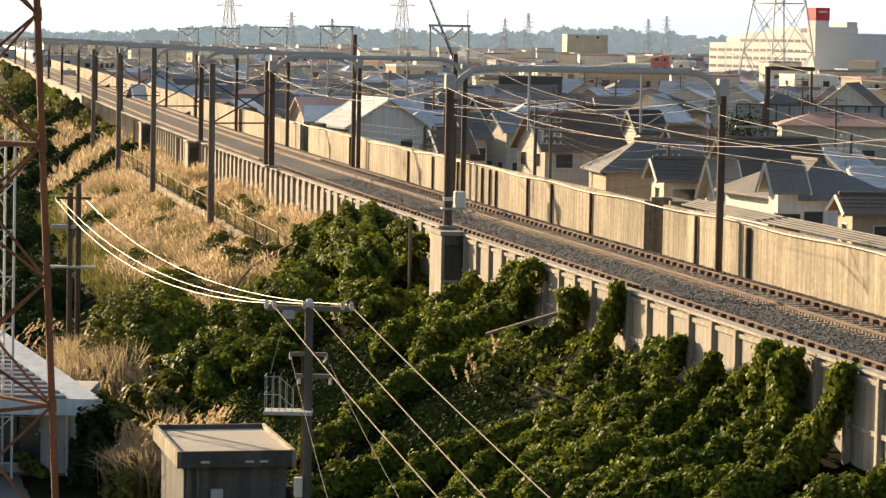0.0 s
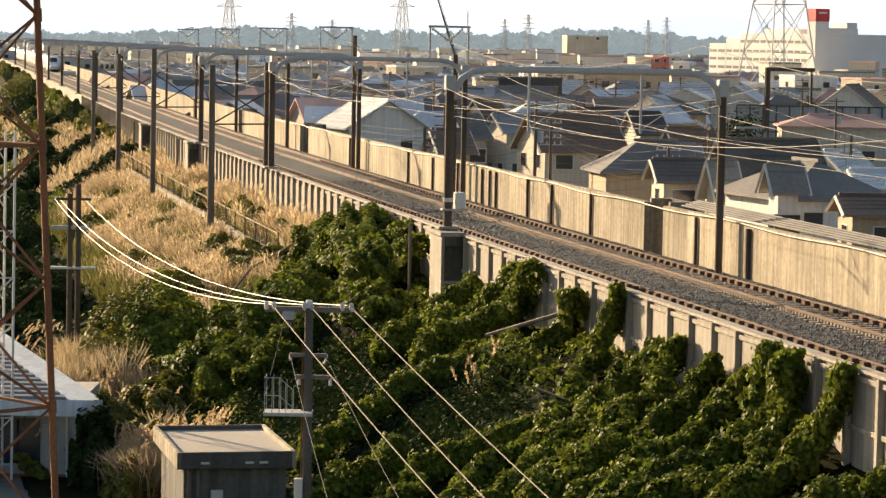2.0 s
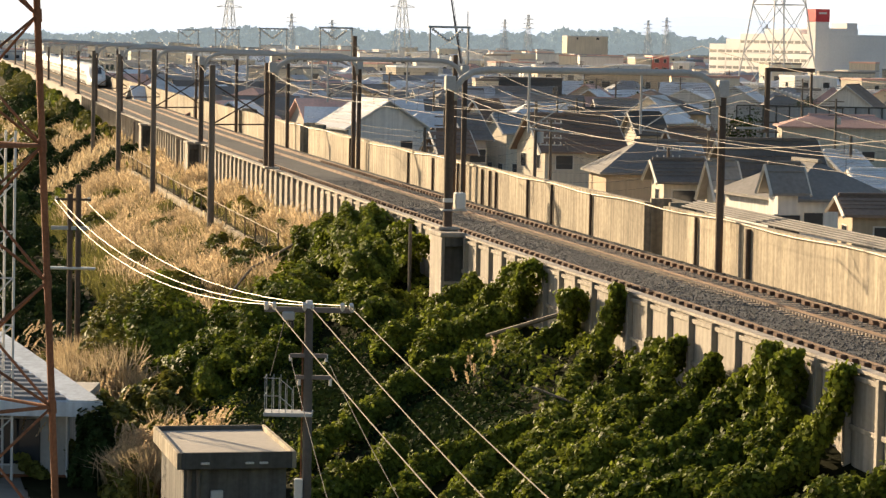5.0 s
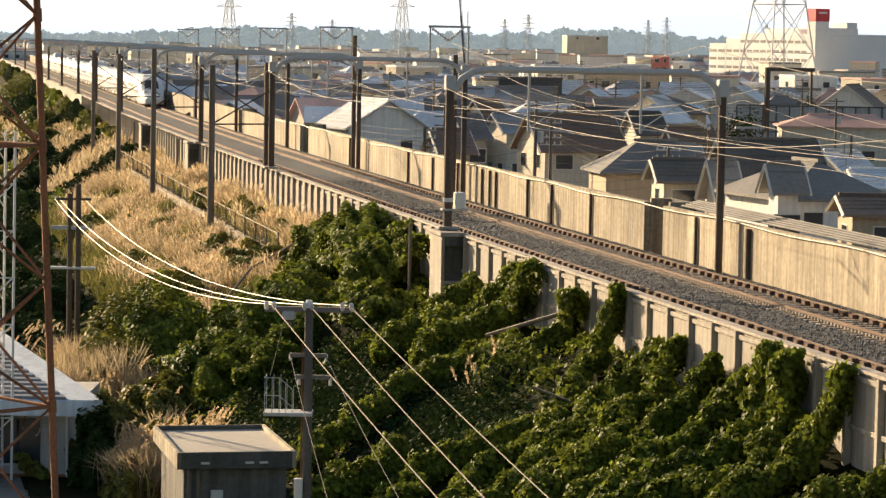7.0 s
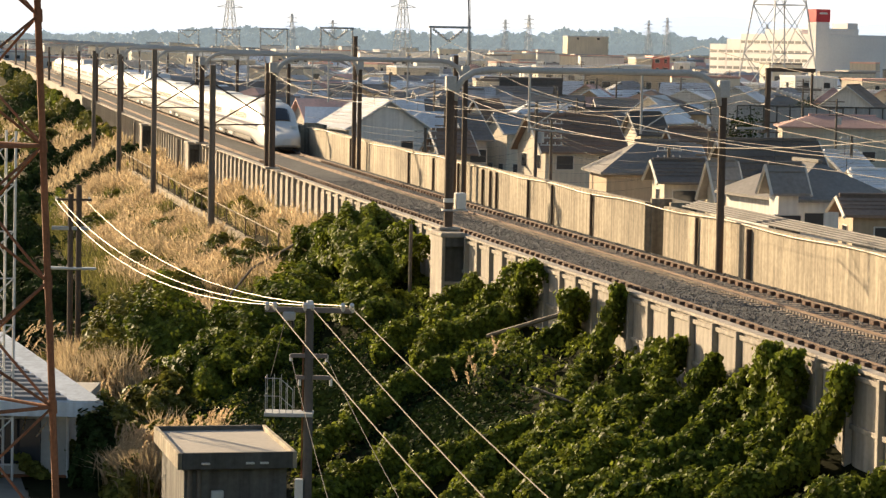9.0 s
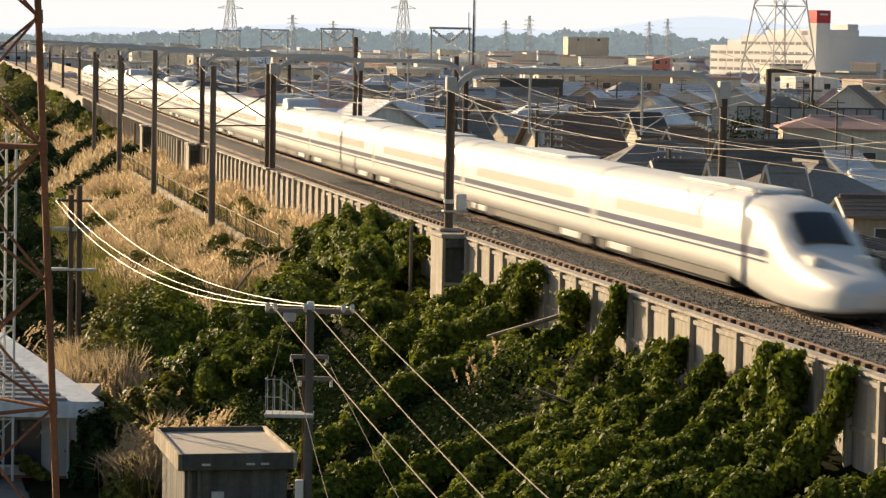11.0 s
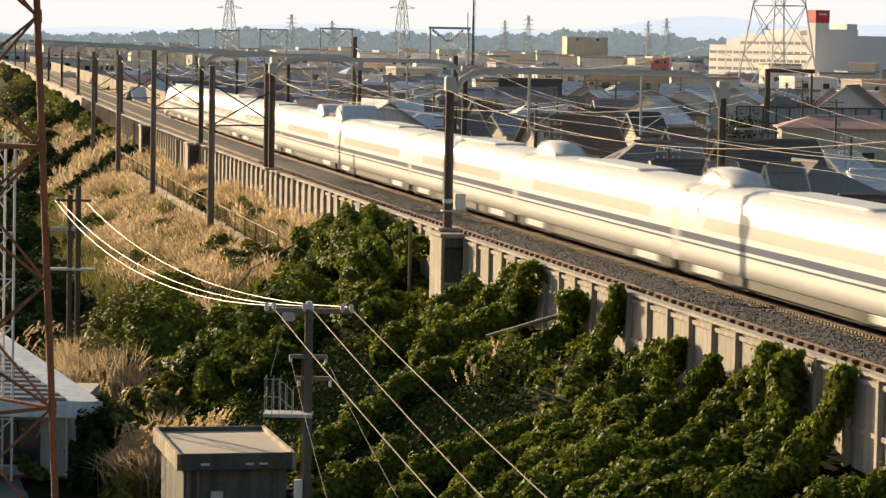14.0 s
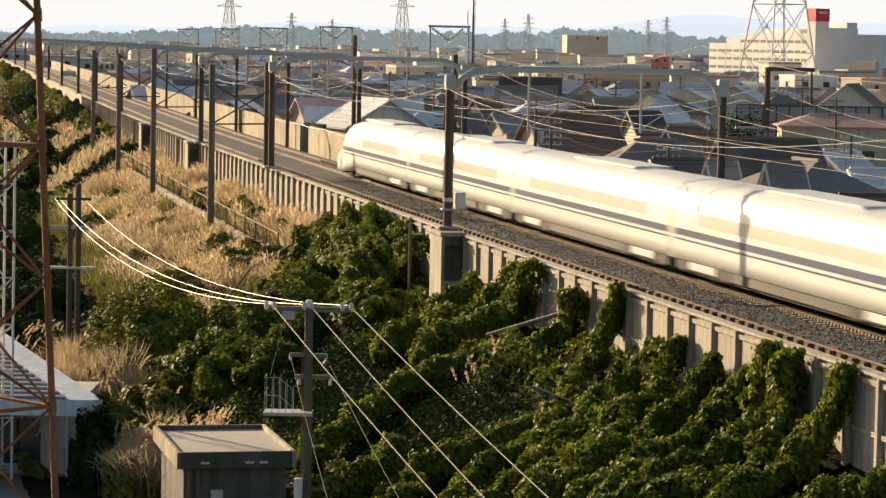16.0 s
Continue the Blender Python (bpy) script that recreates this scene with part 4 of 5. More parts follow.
p = T_arr(ss, ms, np.interp(ms, [21.66, 23.6, 28.2, 31.2, 31.9], [-0.3, -0.16, -0.17, -0.16, -0.24]) + 0.015)
tet = np.array([[1, 1, 1], [1, -1, -1], [-1, 1, -1], [-1, -1, 1]]) / 1.73
q_, _ = np.linalg.qr(g_.normal(size=(k, 3, 3)))
vs = (p[:, None, :] + np.einsum("kij,vj->kvi", q_, tet) * g_.uniform(0.02, 0.05, k)[:, None, None]).reshape(-1, 3)
bs_ = np.arange(k)[:, None] * 4
tagged(raw_mesh("loose_ballast", vs, np.concatenate([bs_ + np.array(f) for f in ((0, 1, 2), (0, 3, 1), (0, 2, 3), (1, 3, 2))], 1).reshape(-1), M_STONE),
       "loose grey ballast stones between the rails", "stones", kind="stuff")

# near utility pole
M_POLE2 = mat("weathered_pole", (0.13, 0.115, 0.10), 0.85, 0.3, 2.0, streak=0.3)
M_ARM = mat("arm_steel", (0.20, 0.17, 0.15), 0.7, 0.25, 3.0)
UP = Vector((-2.98, 62.0, 0))
up = empty("utility_pole", Matrix.Translation((UP.x, UP.y, 0)), "grey concrete utility pole with crossarms and a caged platform", "utility pole", "utility poles")
part("shaft", rod((0, 0, -6.0), (0, 0, 2.32), 0.125, 14, 0.095), M_POLE2, up)
part("crossarm", box(-1.0, 0.95, -0.06, 0.06, 2.15, 2.27, 0.01), M_ARM, up)
part("crossarm", box(-0.42, 0.42, -0.05, 0.05, 1.13, 1.22, 0.01), M_ARM, up)
part("crossarm", box(-0.3, 0.5, -0.06, 0.06, 0.64, 0.73, 0.01), M_ARM, up)
part("cap", rod((0, 0, 2.25), (0, 0, 2.42), 0.13, 10, 0.07), M_INSUL, up, "pale pole-top cap")
for x in (-0.95, -0.78, -0.1, 0.05, 0.75, 0.95):
    part("insulator", rod((x, 0, 2.2), (x, -0.12, 2.36), 0.06, 8, 0.05), M_INSUL, up, "white porcelain insulator")
for x in (-0.4, 0.4, -0.2, 0.5):
    part("insulator", rod((x, 0, 1.05 if abs(x) == 0.4 else 0.5), (x, 0, 1.2 if abs(x) == 0.4 else 0.66), 0.035, 8), M_INSUL, up, "white porcelain insulator")
part("switch_box", box(-0.6, -0.32, -0.14, 0.14, 1.97, 2.17, 0.03), M_STEEL, up)
for x in (-0.45, -0.4, -0.36):
    part("lead", rod((x, 0, 1.97), (x + 0.01, 0, 1.8), 0.02, 6), M_DWIRE, up)
cage = part("platform", box(-0.97, 0.12, -0.45, 0.2, -0.16, -0.08, 0.01), M_STEEL, up)
for x in (-0.94, -0.78, -0.62, -0.48, -0.33):
    hh = 0.72 if x < -0.6 else (0.6 if x < -0.4 else 0.45)
    part("bar", rod((x, -0.42, -0.1), (x, -0.42, hh), 0.009, 6), M_STEEL, cage)
    part("bar", rod((x, 0.18, -0.1), (x, 0.18, hh), 0.009, 6), M_STEEL, cage)
for z in (0.3, 0.7):
    part("bar", tube([(-0.94, 0.18, z), (-0.96, -0.42, z), (-0.62, -0.42, z), (-0.33, -0.42, z - 0.25)], 0.009, 5), M_STEEL, cage)
part("stay", rod((-0.5, 0, 2.15), (-0.85, 0, 0.7), 0.01, 5), M_DWIRE, up)
part("ladder_pipe", rod((-0.13, 0, -6.0), (-0.13, 0, 1.5), 0.02, 6), M_RUST, up)
part("meter_box", box(-0.27, -0.08, -0.22, -0.05, -2.05, -1.6, 0.02), M_INSUL, up)

# pole by the lattice tower
LP = Vector((-15.4, 115.0, 0))
lp = empty("utility_pole", Matrix.Translation((LP.x, LP.y, 0)), "paired dark utility poles with a crossarm and lamps", "utility pole", "utility poles")
for x in (-0.12, 0.22):
    part("shaft", rod((x, 0, -6.0), (x, 0, 2.1 if x > 0 else 1.7), 0.12, 10), M_POST, lp)
part("crossarm", box(-0.7, 0.75, -0.06, 0.06, 1.42, 1.52, 0.01), M_POST, lp)
part("crossarm", box(-0.9, 0.7, -0.1, 0.1, 0.2, 0.36, 0.02), M_STEEL, lp)
part("street_lamp", box(-1.0, 0.95, -0.16, 0.16, -1.45, -1.34, 0.04), M_INSUL, lp, "white lamp arm")
for x in (-0.7, 0.65):
    part("insulator", rod((x, 0, 1.4), (x, 0, 1.58), 0.06, 8), M_INSUL, lp)
for i_, (x, lx) in enumerate(((-0.85, -0.75), (-0.05, -0.55), (0.85, 0.5))):
    wire(UP + Vector((x, 0.1, 2.3)), LP + Vector((lx, 0, 1.45)), 1.0, 0.013, M_WIRE, "sunlit sagging power line between utility poles", "power_line", "power line", "power lines")
for x, ex, ez in ((-0.8, 0.09, 0.8), (0.05, 0.87, 0.81), (0.95, 1.94, 0.83)):
    a = UP + Vector((x, -0.1, 2.28))
    b = Vector((ex, 45.0, ez))
    wire(a, b + (b - a) * 0.6, 0.12, 0.012, M_WIRE, "sunlit power line running from the utility pole", "power_line", "power line", "power lines")
for x, dx in ((-0.4, 1.4), (0.4, 2.0)):
    a = UP + Vector((x, -0.05, 1.15))
    wire(a, a + Vector((dx * 1.6, -18, -2.2)), 0.2, 0.008, M_DWIRE, "thin dark line from the utility pole", "power_line", "power line", "power lines")

# rusty lattice tower close by
tw = empty("lattice_tower", None, "rusty steel lattice tower with angle braces", "lattice tower", "lattice towers")
TZ = [-6.0, -3.6, -1.0, 1.49, 3.78, 6.25, 8.6, 11.0, 13.4]


def tower_corner(z, i):
    r = 2.75 - 0.022 * (z + 6)
    right = -6.735 - 0.0454 * (z + 6)
    dx, dy = ((1, 0), (0, 1), (-1, 0), (0, -1))[i]
    return Vector((right - r + dx * r, 50.2 + dy * r, z))


for i in range(4):
    part("leg", rod(tower_corner(-6, i), tower_corner(13.4, i), 0.07, 8, 0.062), M_RUST, tw)
    for k, (z0, z1) in enumerate(zip(TZ, TZ[1:])):
        a, b = tower_corner(z0, i), tower_corner(z1, (i + 1) % 4)
        c, d = tower_corner(z1, i), tower_corner(z0, (i + 1) % 4)
        part("brace", rod(a, b, 0.028, 6), M_RUST, tw)
        part("brace", rod(c, d, 0.028, 6), M_RUST, tw)
        if k % 2 == 1:
            part("strut", rod(a, d, 0.035, 6), M_RUST, tw)
    for z0 in TZ[1:-1]:
        part("gusset", rod(tower_corner(z0 - 0.12, i), tower_corner(z0 + 0.12, i), 0.085, 8), M_RUST, tw)
# pale slim tower behind
tw = empty("lattice_tower", None, "slim pale galvanised lattice mast", "lattice tower", "lattice towers")
for dx, dy in ((0, 0), (0.75, 0.1), (0.35, 0.7)):
    part("leg", rod((-14.45 + dx, 88 + dy, -6), (-14.4 + dx, 88 + dy, 5.2), 0.045, 6), M_INSUL, tw)
for k in range(14):
    z = -5.5 + k * 0.75
    part("brace", rod((-14.45, 88, z), (-13.7, 88.1, z + (0.75 if k % 2 else 0)), 0.025, 5), M_INSUL, tw)
    part("brace", rod((-14.45, 88, z + 0.75), (-14.1, 88.7, z), 0.025, 5), M_INSUL, tw)

# flat-roofed hut
M_HUTWALL = mat("hut_wall", (0.19, 0.18, 0.155), 0.9, 0.3, 1.5, streak=0.45)
M_HUTROOF = mat("hut_roof", (0.46, 0.42, 0.36), 0.9, 0.15, 1.2)
hx = Matrix.Translation((-6.23, 79.3, -6.0)) @ Matrix.Rotation(radians(13.0), 4, "Z")
hut = empty("hut", hx, "small grey block hut with a flat parapet roof", "hut")
part("wall", box(-1.45, 1.45, -2.35, 2.6, 0, 2.3, 0.02), M_HUTWALL, hut)
part("roof", box(-1.62, 1.62, -2.6, 2.75, 2.3, 2.62, 0.02), M_HUTROOF, hut, "pale screed roof")
for nm, b_ in (("parapet", (-1.68, -1.56, -2.68, 2.8)), ("parapet", (1.56, 1.68, -2.68, 2.8)), ("parapet", (-1.56, 1.56, -2.68, -2.56)), ("parapet", (-1.56, 1.56, 2.68, 2.8))):
    part(nm, box(*b_, 2.28, 2.75, 0.015), M_CONC if b_[1] - b_[0] < 0.5 else M_DARKSHADE_CONC, hut)
part("meter_box", box(-0.7, -0.35, -2.5, -2.36, 1.2, 1.65, 0.02), M_INSUL, hut)
for x in (-0.9, 0.35, 0.75):
    part("vent", box(x - 0.12, x + 0.12, -2.74, -2.68, 2.42, 2.48, 0.005), M_INSUL, hut)
for x in (-1.3, -1.05):
    part("pipe", rod((x, -2.42, 0), (x, -2.42, 2.25), 0.07, 8), M_CPOLE, hut)

# house with the ribbed roof
M_RIB = mat("ribbed_roof", (0.20, 0.215, 0.235), 0.5, 0.12, 2.0)
M_FASCIA = mat("fascia", (0.70, 0.76, 0.80), 0.5, 0.12, 2.0, streak=0.2)
M_HWALL = mat("house_wall", (0.55, 0.53, 0.48), 0.85, 0.15, 1.5, streak=0.2)
hs = empty("house", Matrix.Translation((-10.78, 88.0, -6.0)), "low white house with a ribbed blue-grey metal roof", "house", "houses")


def roof_pt(u, v, dz=0.0):
    """u metres to the left along the eave, v = 0 eave to 1 ridge."""
    return (-u - 4.75 * v, 9.5 * v, 2.58 + 1.15 * v + dz)


def roof_slab(u0, u1, v0, v1, z0, z1):
    bm = bmesh.new()
    a = [bm.verts.new(roof_pt(u, v, z0)) for u, v in ((u0, v0), (u1, v0), (u1, v1), (u0, v1))]
    b = [bm.verts.new(roof_pt(u, v, z1)) for u, v in ((u0, v0), (u1, v0), (u1, v1), (u0, v1))]
    bm.faces.new(a[::-1])
    bm.faces.new(b)
    for i in range(4):
        bm.faces.new((a[i], a[(i + 1) % 4], b[(i + 1) % 4], b[i]))
    bmesh.ops.recalc_face_normals(bm, faces=bm.faces)
    return bm


part("roof", roof_slab(0, 9, 0, 1, -0.14, 0.0), M_FASCIA, hs, "white metal roof")
part("verge", roof_slab(0.0, 1.1, 0.0, 1.0, 0.004, 0.05), M_FASCIA, hs, "white verge sheet")
part("fascia", box(-9, 0.0, -0.05, 0.03, 2.1, 2.57, 0.01), M_FASCIA, hs, "pale blue fascia board")
for j in range(16):
    part("rib", roof_slab(1.1, 9.0, 0.02 + j * 0.06, 0.045 + j * 0.06, 0.004, 0.10), M_RIB, hs)
part("wall", box(-9, -1.2, 0.8, 9.0, 0, 2.1, 0.01), M_HWALL, hs)
part("window", box(-3.6, -2.1, 0.72, 0.8, 0.45, 1.9, 0.01), M_GLASS, hs, "dark window")
part("downpipe", rod((-1.22, 0.7, 0), (-1.22, 0.7, 2.1), 0.05, 8), M_INSUL, hs)
part("sill", box(-9, -1.15, 0.66, 0.8, -0.05, 0.1, 0.01), M_RUST, hs)
# low wire fence along the slope
fn = empty("slope_fence", None, "low concrete kerb and wire fence along the slope", "fence")
part("kerb", sweep([(18.8, -2.6), (19.05, -2.6), (19.05, -1.75), (18.8, -1.75)], list(range(128, 236, 4))), M_CONC, fn)
for j in range(27):
    part("fence_post", rod(T(128 + j * 4, 18.92, -1.8), T(128 + j * 4, 18.92, -0.75), 0.04, 6), M_CPOLE, fn)
part("fence_rail", tube([T(s0, 18.92, -0.8) for s0 in range(128, 234, 4)], 0.03, 5), M_CONC, fn)
tagged(part("fallen_pole", tube([T(119, 15.2, -3.2), T(123, 17.0, -2.0), T(126, 19.4, -1.1)], 0.06, 6), M_CPOLE), "bent pale pipe lying over the slope", "pipe")
tagged(part("plank", box(-0.2, 0.2, -0.9, 0.9, 0, 0.05, 0.01), M_CPOLE), "weathered grey board lying on the vines", "board").matrix_world = at_track(72.5, 18.6, -1.35) @ Matrix.Rotation(0.35, 4, "Y") @ Matrix.Rotation(1.1, 4, "Z")
tagged(part("leaning_beam", rod(T(84.5, 19.2, -0.9), T(80.8, 21.3, 0.35), 0.07, 6), M_CPOLE), "pale timber leaning against the parapet", "beam")

# ---- the town ----
ROOFS = [mat("roof_" + n, c, r, 0.25, 0.8, bump=0.5, rnd=0.2, spec=0.25) for n, c, r in
         (("slate", (0.28, 0.26, 0.235), 0.6), ("black_tile", (0.17, 0.15, 0.13), 0.55), ("brown", (0.27, 0.19, 0.14), 0.65), ("blue_grey", (0.40, 0.40, 0.40), 0.5),
          ("pink", (0.72, 0.46, 0.38), 0.75), ("white_metal", (0.76, 0.77, 0.78), 0.4))]
WALLS = [mat("wall_" + n, c, 0.85, 0.12, 0.6, rnd=0.12, streak=0.15) for n, c in
         (("cream", (0.74, 0.66, 0.52)), ("white", (0.80, 0.78, 0.73)), ("grey", (0.45, 0.44, 0.42)), ("tan", (0.60, 0.47, 0.32)), ("dark", (0.12, 0.115, 0.11)), ("red", (0.66, 0.22, 0.18)))]
M_TRIM = mat("white_trim", (0.70, 0.66, 0.58), 0.6, 0.1, 2.0)
M_WIN = mat("window_glass", (0.05, 0.055, 0.06), 0.12, 0.2, 1.0, bump=0)
ME_WIN = mesh_of("window", box(-0.5, 0.5, -0.03, 0.03, -0.5, 0.5, 0.01), M_WIN)
ME_FRAME = mesh_of("window_frame", box(-0.56, 0.56, -0.02, 0.02, -0.56, 0.56, 0.01), M_TRIM)


def roof_mesh(w, d, h, rh, kind, over=0.55, th=0.16):
    """Roof with thickness; the ridge runs along local x."""
    bm = bmesh.new()
    X, Y = w / 2 + over, d / 2 + over
    if kind == "flat":
        add_box(bm, -w / 2 - 0.1, w / 2 + 0.1, -d / 2 - 0.1, d / 2 + 0.1, h, h + 0.45, 0.03)
        return bm
    ins = 0.0 if kind == "gable" else min(X - 0.6, Y * 0.95)
    drop = rh * over / (d / 2)
    for dz in (0, th):
        z0, z1 = h - drop + dz, h + rh + dz
        a = [bm.verts.new(p) for p in ((-X, -Y, z0), (X, -Y, z0), (X, Y, z0), (-X, Y, z0), (-X + ins, 0, z1), (X - ins, 0, z1))]
        fs = [(a[0], a[1], a[5], a[4]), (a[2], a[3], a[4], a[5])]
        if ins:
            fs += [(a[1], a[2], a[5]), (a[3], a[0], a[4])]
        for f in fs:
            bm.faces.new(f)
        if dz == 0:
            low = a
        else:
            ring = [0, 1, 5, 2, 3, 4] if not ins else [0, 1, 2, 3]
            for i in range(len(ring)):
                j = (i + 1) % len(ring)
                bm.faces.new((low[ring[i]], low[ring[j]], a[ring[j]], a[ring[i]]))
    bmesh.ops.recalc_face_normals(bm, faces=bm.faces)
    return bm


def wall_mesh(w, d, h, rh, kind):
    bm = bmesh.new()
    add_box(bm, -w / 2, w / 2, -d / 2, d / 2, 0, h)
    if kind == "gable":
        for x in (-w / 2, w / 2):
            q1 = [bm.verts.new(p) for p in ((x, -d / 2, h), (x, d / 2, h), (x, 0, h + rh * 0.98))]
            q2 = [bm.verts.new((v.co.x * 0.97, v.co.y, v.co.z)) for v in q1]
            bm.faces.new(q1)
            bm.faces.new(q2[::-1])
            for i in range(3):
                bm.faces.new((q1[i], q2[i], q2[(i + 1) % 3], q1[(i + 1) % 3]))
    bmesh.ops.recalc_face_normals(bm, faces=bm.faces)
    return bm


def house(x, y, w, d, rot, h, rh, kind, wi, ri, label, near=True, cat="house", z=GROUND_Z):
    ob = empty("house" if kind != "flat" else "building", Matrix.Translation((x, y, z)) @ Matrix.Rotation(radians(rot), 4, "Z"), label, cat, "houses of the town")
    part("wall", wall_mesh(w, d, h, rh, kind), WALLS[wi], ob)
    rf = part("roof", roof_mesh(w, d, h, rh, kind), ROOFS[ri], ob)
    if near and kind == "gable":
        for sx in (-1, 1):
            X, Y = w / 2 + 0.57, d / 2 + 0.55
            z0 = h - rh * 0.55 / (d / 2)
            bm = bmesh.new()
            for sy in (-1, 1):
                add_rod(bm, (sx * X, sy * Y, z0 + 0.02), (sx * X, 0, h + rh + 0.05), 0.11, 4)
            part("bargeboard", bm, M_TRIM, rf, "pale bargeboard")
    if near and kind != "flat":
        ins = 0 if kind == "gable" else min(w / 2, d / 2 * 0.95)
        part("ridge_cap", box(-w / 2 - 0.4 + ins, w / 2 + 0.4 - ins, -0.14, 0.14, h + rh + 0.08, h + rh + 0.3, 0.04), ROOFS[ri], rf)
        for k in range(int(d / 2 / 0.45)):
            f = (k + 0.5) / int(d / 2 / 0.45)
            if kind == "gable":
                for sy in (-1, 1):
                    part("tile_course", box(-w / 2 - 0.5, w / 2 + 0.5, sy * d / 2 * (1 - f) - 0.05, sy * d / 2 * (1 - f) + 0.05, h + rh * f + 0.14, h + rh * f + 0.2), ROOFS[ri], rf)
    fl = max(1, int(h // 2.7))
    for f in range(fl):
        zc = 1.5 + f * 2.75
        n = max(1, int(w // (2.6 if near else 5)))
        if not near and y > 700:
            n = 2 if f == fl - 1 else 0
        for i in range(n):
            m_ = Matrix.Translation((-w / 2 + (i + 0.5) * w / n, -d / 2 - 0.03, zc)) @ Matrix.Diagonal((1.5 if (i + f) % 2 else 0.9, 1, 1.15, 1))
            wd = share("window", ME_WIN, ob, m_)
            if near:
                share("window_frame", ME_FRAME, wd, Matrix.Translation((0, 0.012, 0)))
        n = max(1, int(d // 2.8)) if near else (1 if y < 700 and f == fl - 1 else 0)
        for i in range(n):
            m_ = Matrix.Translation((-w / 2 - 0.03, -d / 2 + (i + 0.5) * d / n, zc)) @ Matrix.Rotation(radians(90), 4, "Z") @ Matrix.Diagonal((1.2, 1, 1.1, 1))
            wd = share("window", ME_WIN, ob, m_)
            if near:
                share("window_frame", ME_FRAME, wd, Matrix.Translation((0, -0.012, 0)))
    return ob


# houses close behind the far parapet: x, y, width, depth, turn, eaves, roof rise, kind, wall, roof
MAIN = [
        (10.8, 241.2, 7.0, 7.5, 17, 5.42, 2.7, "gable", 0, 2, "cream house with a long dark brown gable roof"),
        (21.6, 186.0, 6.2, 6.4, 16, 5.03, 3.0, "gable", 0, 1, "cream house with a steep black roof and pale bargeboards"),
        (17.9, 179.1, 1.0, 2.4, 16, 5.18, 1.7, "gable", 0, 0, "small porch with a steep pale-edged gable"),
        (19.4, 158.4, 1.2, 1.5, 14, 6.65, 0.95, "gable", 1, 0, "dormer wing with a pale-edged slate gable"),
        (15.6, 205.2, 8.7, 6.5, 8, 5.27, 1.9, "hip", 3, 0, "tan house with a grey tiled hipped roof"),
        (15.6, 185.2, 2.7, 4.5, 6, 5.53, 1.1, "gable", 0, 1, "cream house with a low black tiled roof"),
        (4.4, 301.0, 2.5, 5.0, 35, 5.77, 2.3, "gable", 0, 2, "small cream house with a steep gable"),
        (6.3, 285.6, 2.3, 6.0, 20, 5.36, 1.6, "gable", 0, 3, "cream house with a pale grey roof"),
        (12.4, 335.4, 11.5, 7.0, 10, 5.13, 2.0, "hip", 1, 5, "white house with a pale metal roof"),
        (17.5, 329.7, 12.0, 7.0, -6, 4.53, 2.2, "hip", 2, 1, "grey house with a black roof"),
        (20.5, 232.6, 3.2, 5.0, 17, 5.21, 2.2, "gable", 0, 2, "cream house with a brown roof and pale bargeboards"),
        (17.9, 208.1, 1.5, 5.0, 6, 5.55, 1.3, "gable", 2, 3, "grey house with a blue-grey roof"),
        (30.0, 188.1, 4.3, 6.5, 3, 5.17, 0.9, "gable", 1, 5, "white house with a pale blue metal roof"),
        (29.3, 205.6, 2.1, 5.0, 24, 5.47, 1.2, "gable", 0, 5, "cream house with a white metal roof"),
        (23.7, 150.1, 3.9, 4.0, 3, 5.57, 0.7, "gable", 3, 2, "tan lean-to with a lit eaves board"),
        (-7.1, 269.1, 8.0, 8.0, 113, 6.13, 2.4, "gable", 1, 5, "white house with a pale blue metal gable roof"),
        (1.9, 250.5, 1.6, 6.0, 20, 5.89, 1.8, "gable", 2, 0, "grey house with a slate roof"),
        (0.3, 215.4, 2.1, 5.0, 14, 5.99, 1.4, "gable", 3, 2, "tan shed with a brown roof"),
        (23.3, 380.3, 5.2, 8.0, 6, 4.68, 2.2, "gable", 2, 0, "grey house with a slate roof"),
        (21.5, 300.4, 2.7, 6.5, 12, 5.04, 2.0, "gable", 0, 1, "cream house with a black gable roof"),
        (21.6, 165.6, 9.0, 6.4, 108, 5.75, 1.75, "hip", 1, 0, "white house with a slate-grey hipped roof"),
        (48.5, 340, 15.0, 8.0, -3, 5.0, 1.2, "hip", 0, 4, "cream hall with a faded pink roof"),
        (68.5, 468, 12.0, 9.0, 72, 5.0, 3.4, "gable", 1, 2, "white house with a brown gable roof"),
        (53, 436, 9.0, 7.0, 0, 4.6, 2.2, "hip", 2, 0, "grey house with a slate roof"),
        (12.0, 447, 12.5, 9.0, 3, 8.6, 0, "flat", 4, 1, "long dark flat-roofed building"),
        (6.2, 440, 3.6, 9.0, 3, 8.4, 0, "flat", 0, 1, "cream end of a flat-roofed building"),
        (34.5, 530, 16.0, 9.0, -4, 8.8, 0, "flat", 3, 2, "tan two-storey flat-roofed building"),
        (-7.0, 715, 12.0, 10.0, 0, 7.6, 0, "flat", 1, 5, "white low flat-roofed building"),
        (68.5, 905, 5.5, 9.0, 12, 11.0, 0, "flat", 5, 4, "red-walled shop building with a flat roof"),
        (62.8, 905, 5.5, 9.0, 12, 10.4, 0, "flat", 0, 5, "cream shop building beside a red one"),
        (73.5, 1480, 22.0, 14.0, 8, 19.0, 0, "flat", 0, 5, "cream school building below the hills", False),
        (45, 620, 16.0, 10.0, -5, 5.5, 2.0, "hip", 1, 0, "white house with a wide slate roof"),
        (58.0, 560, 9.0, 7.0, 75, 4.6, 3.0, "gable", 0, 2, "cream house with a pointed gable")]
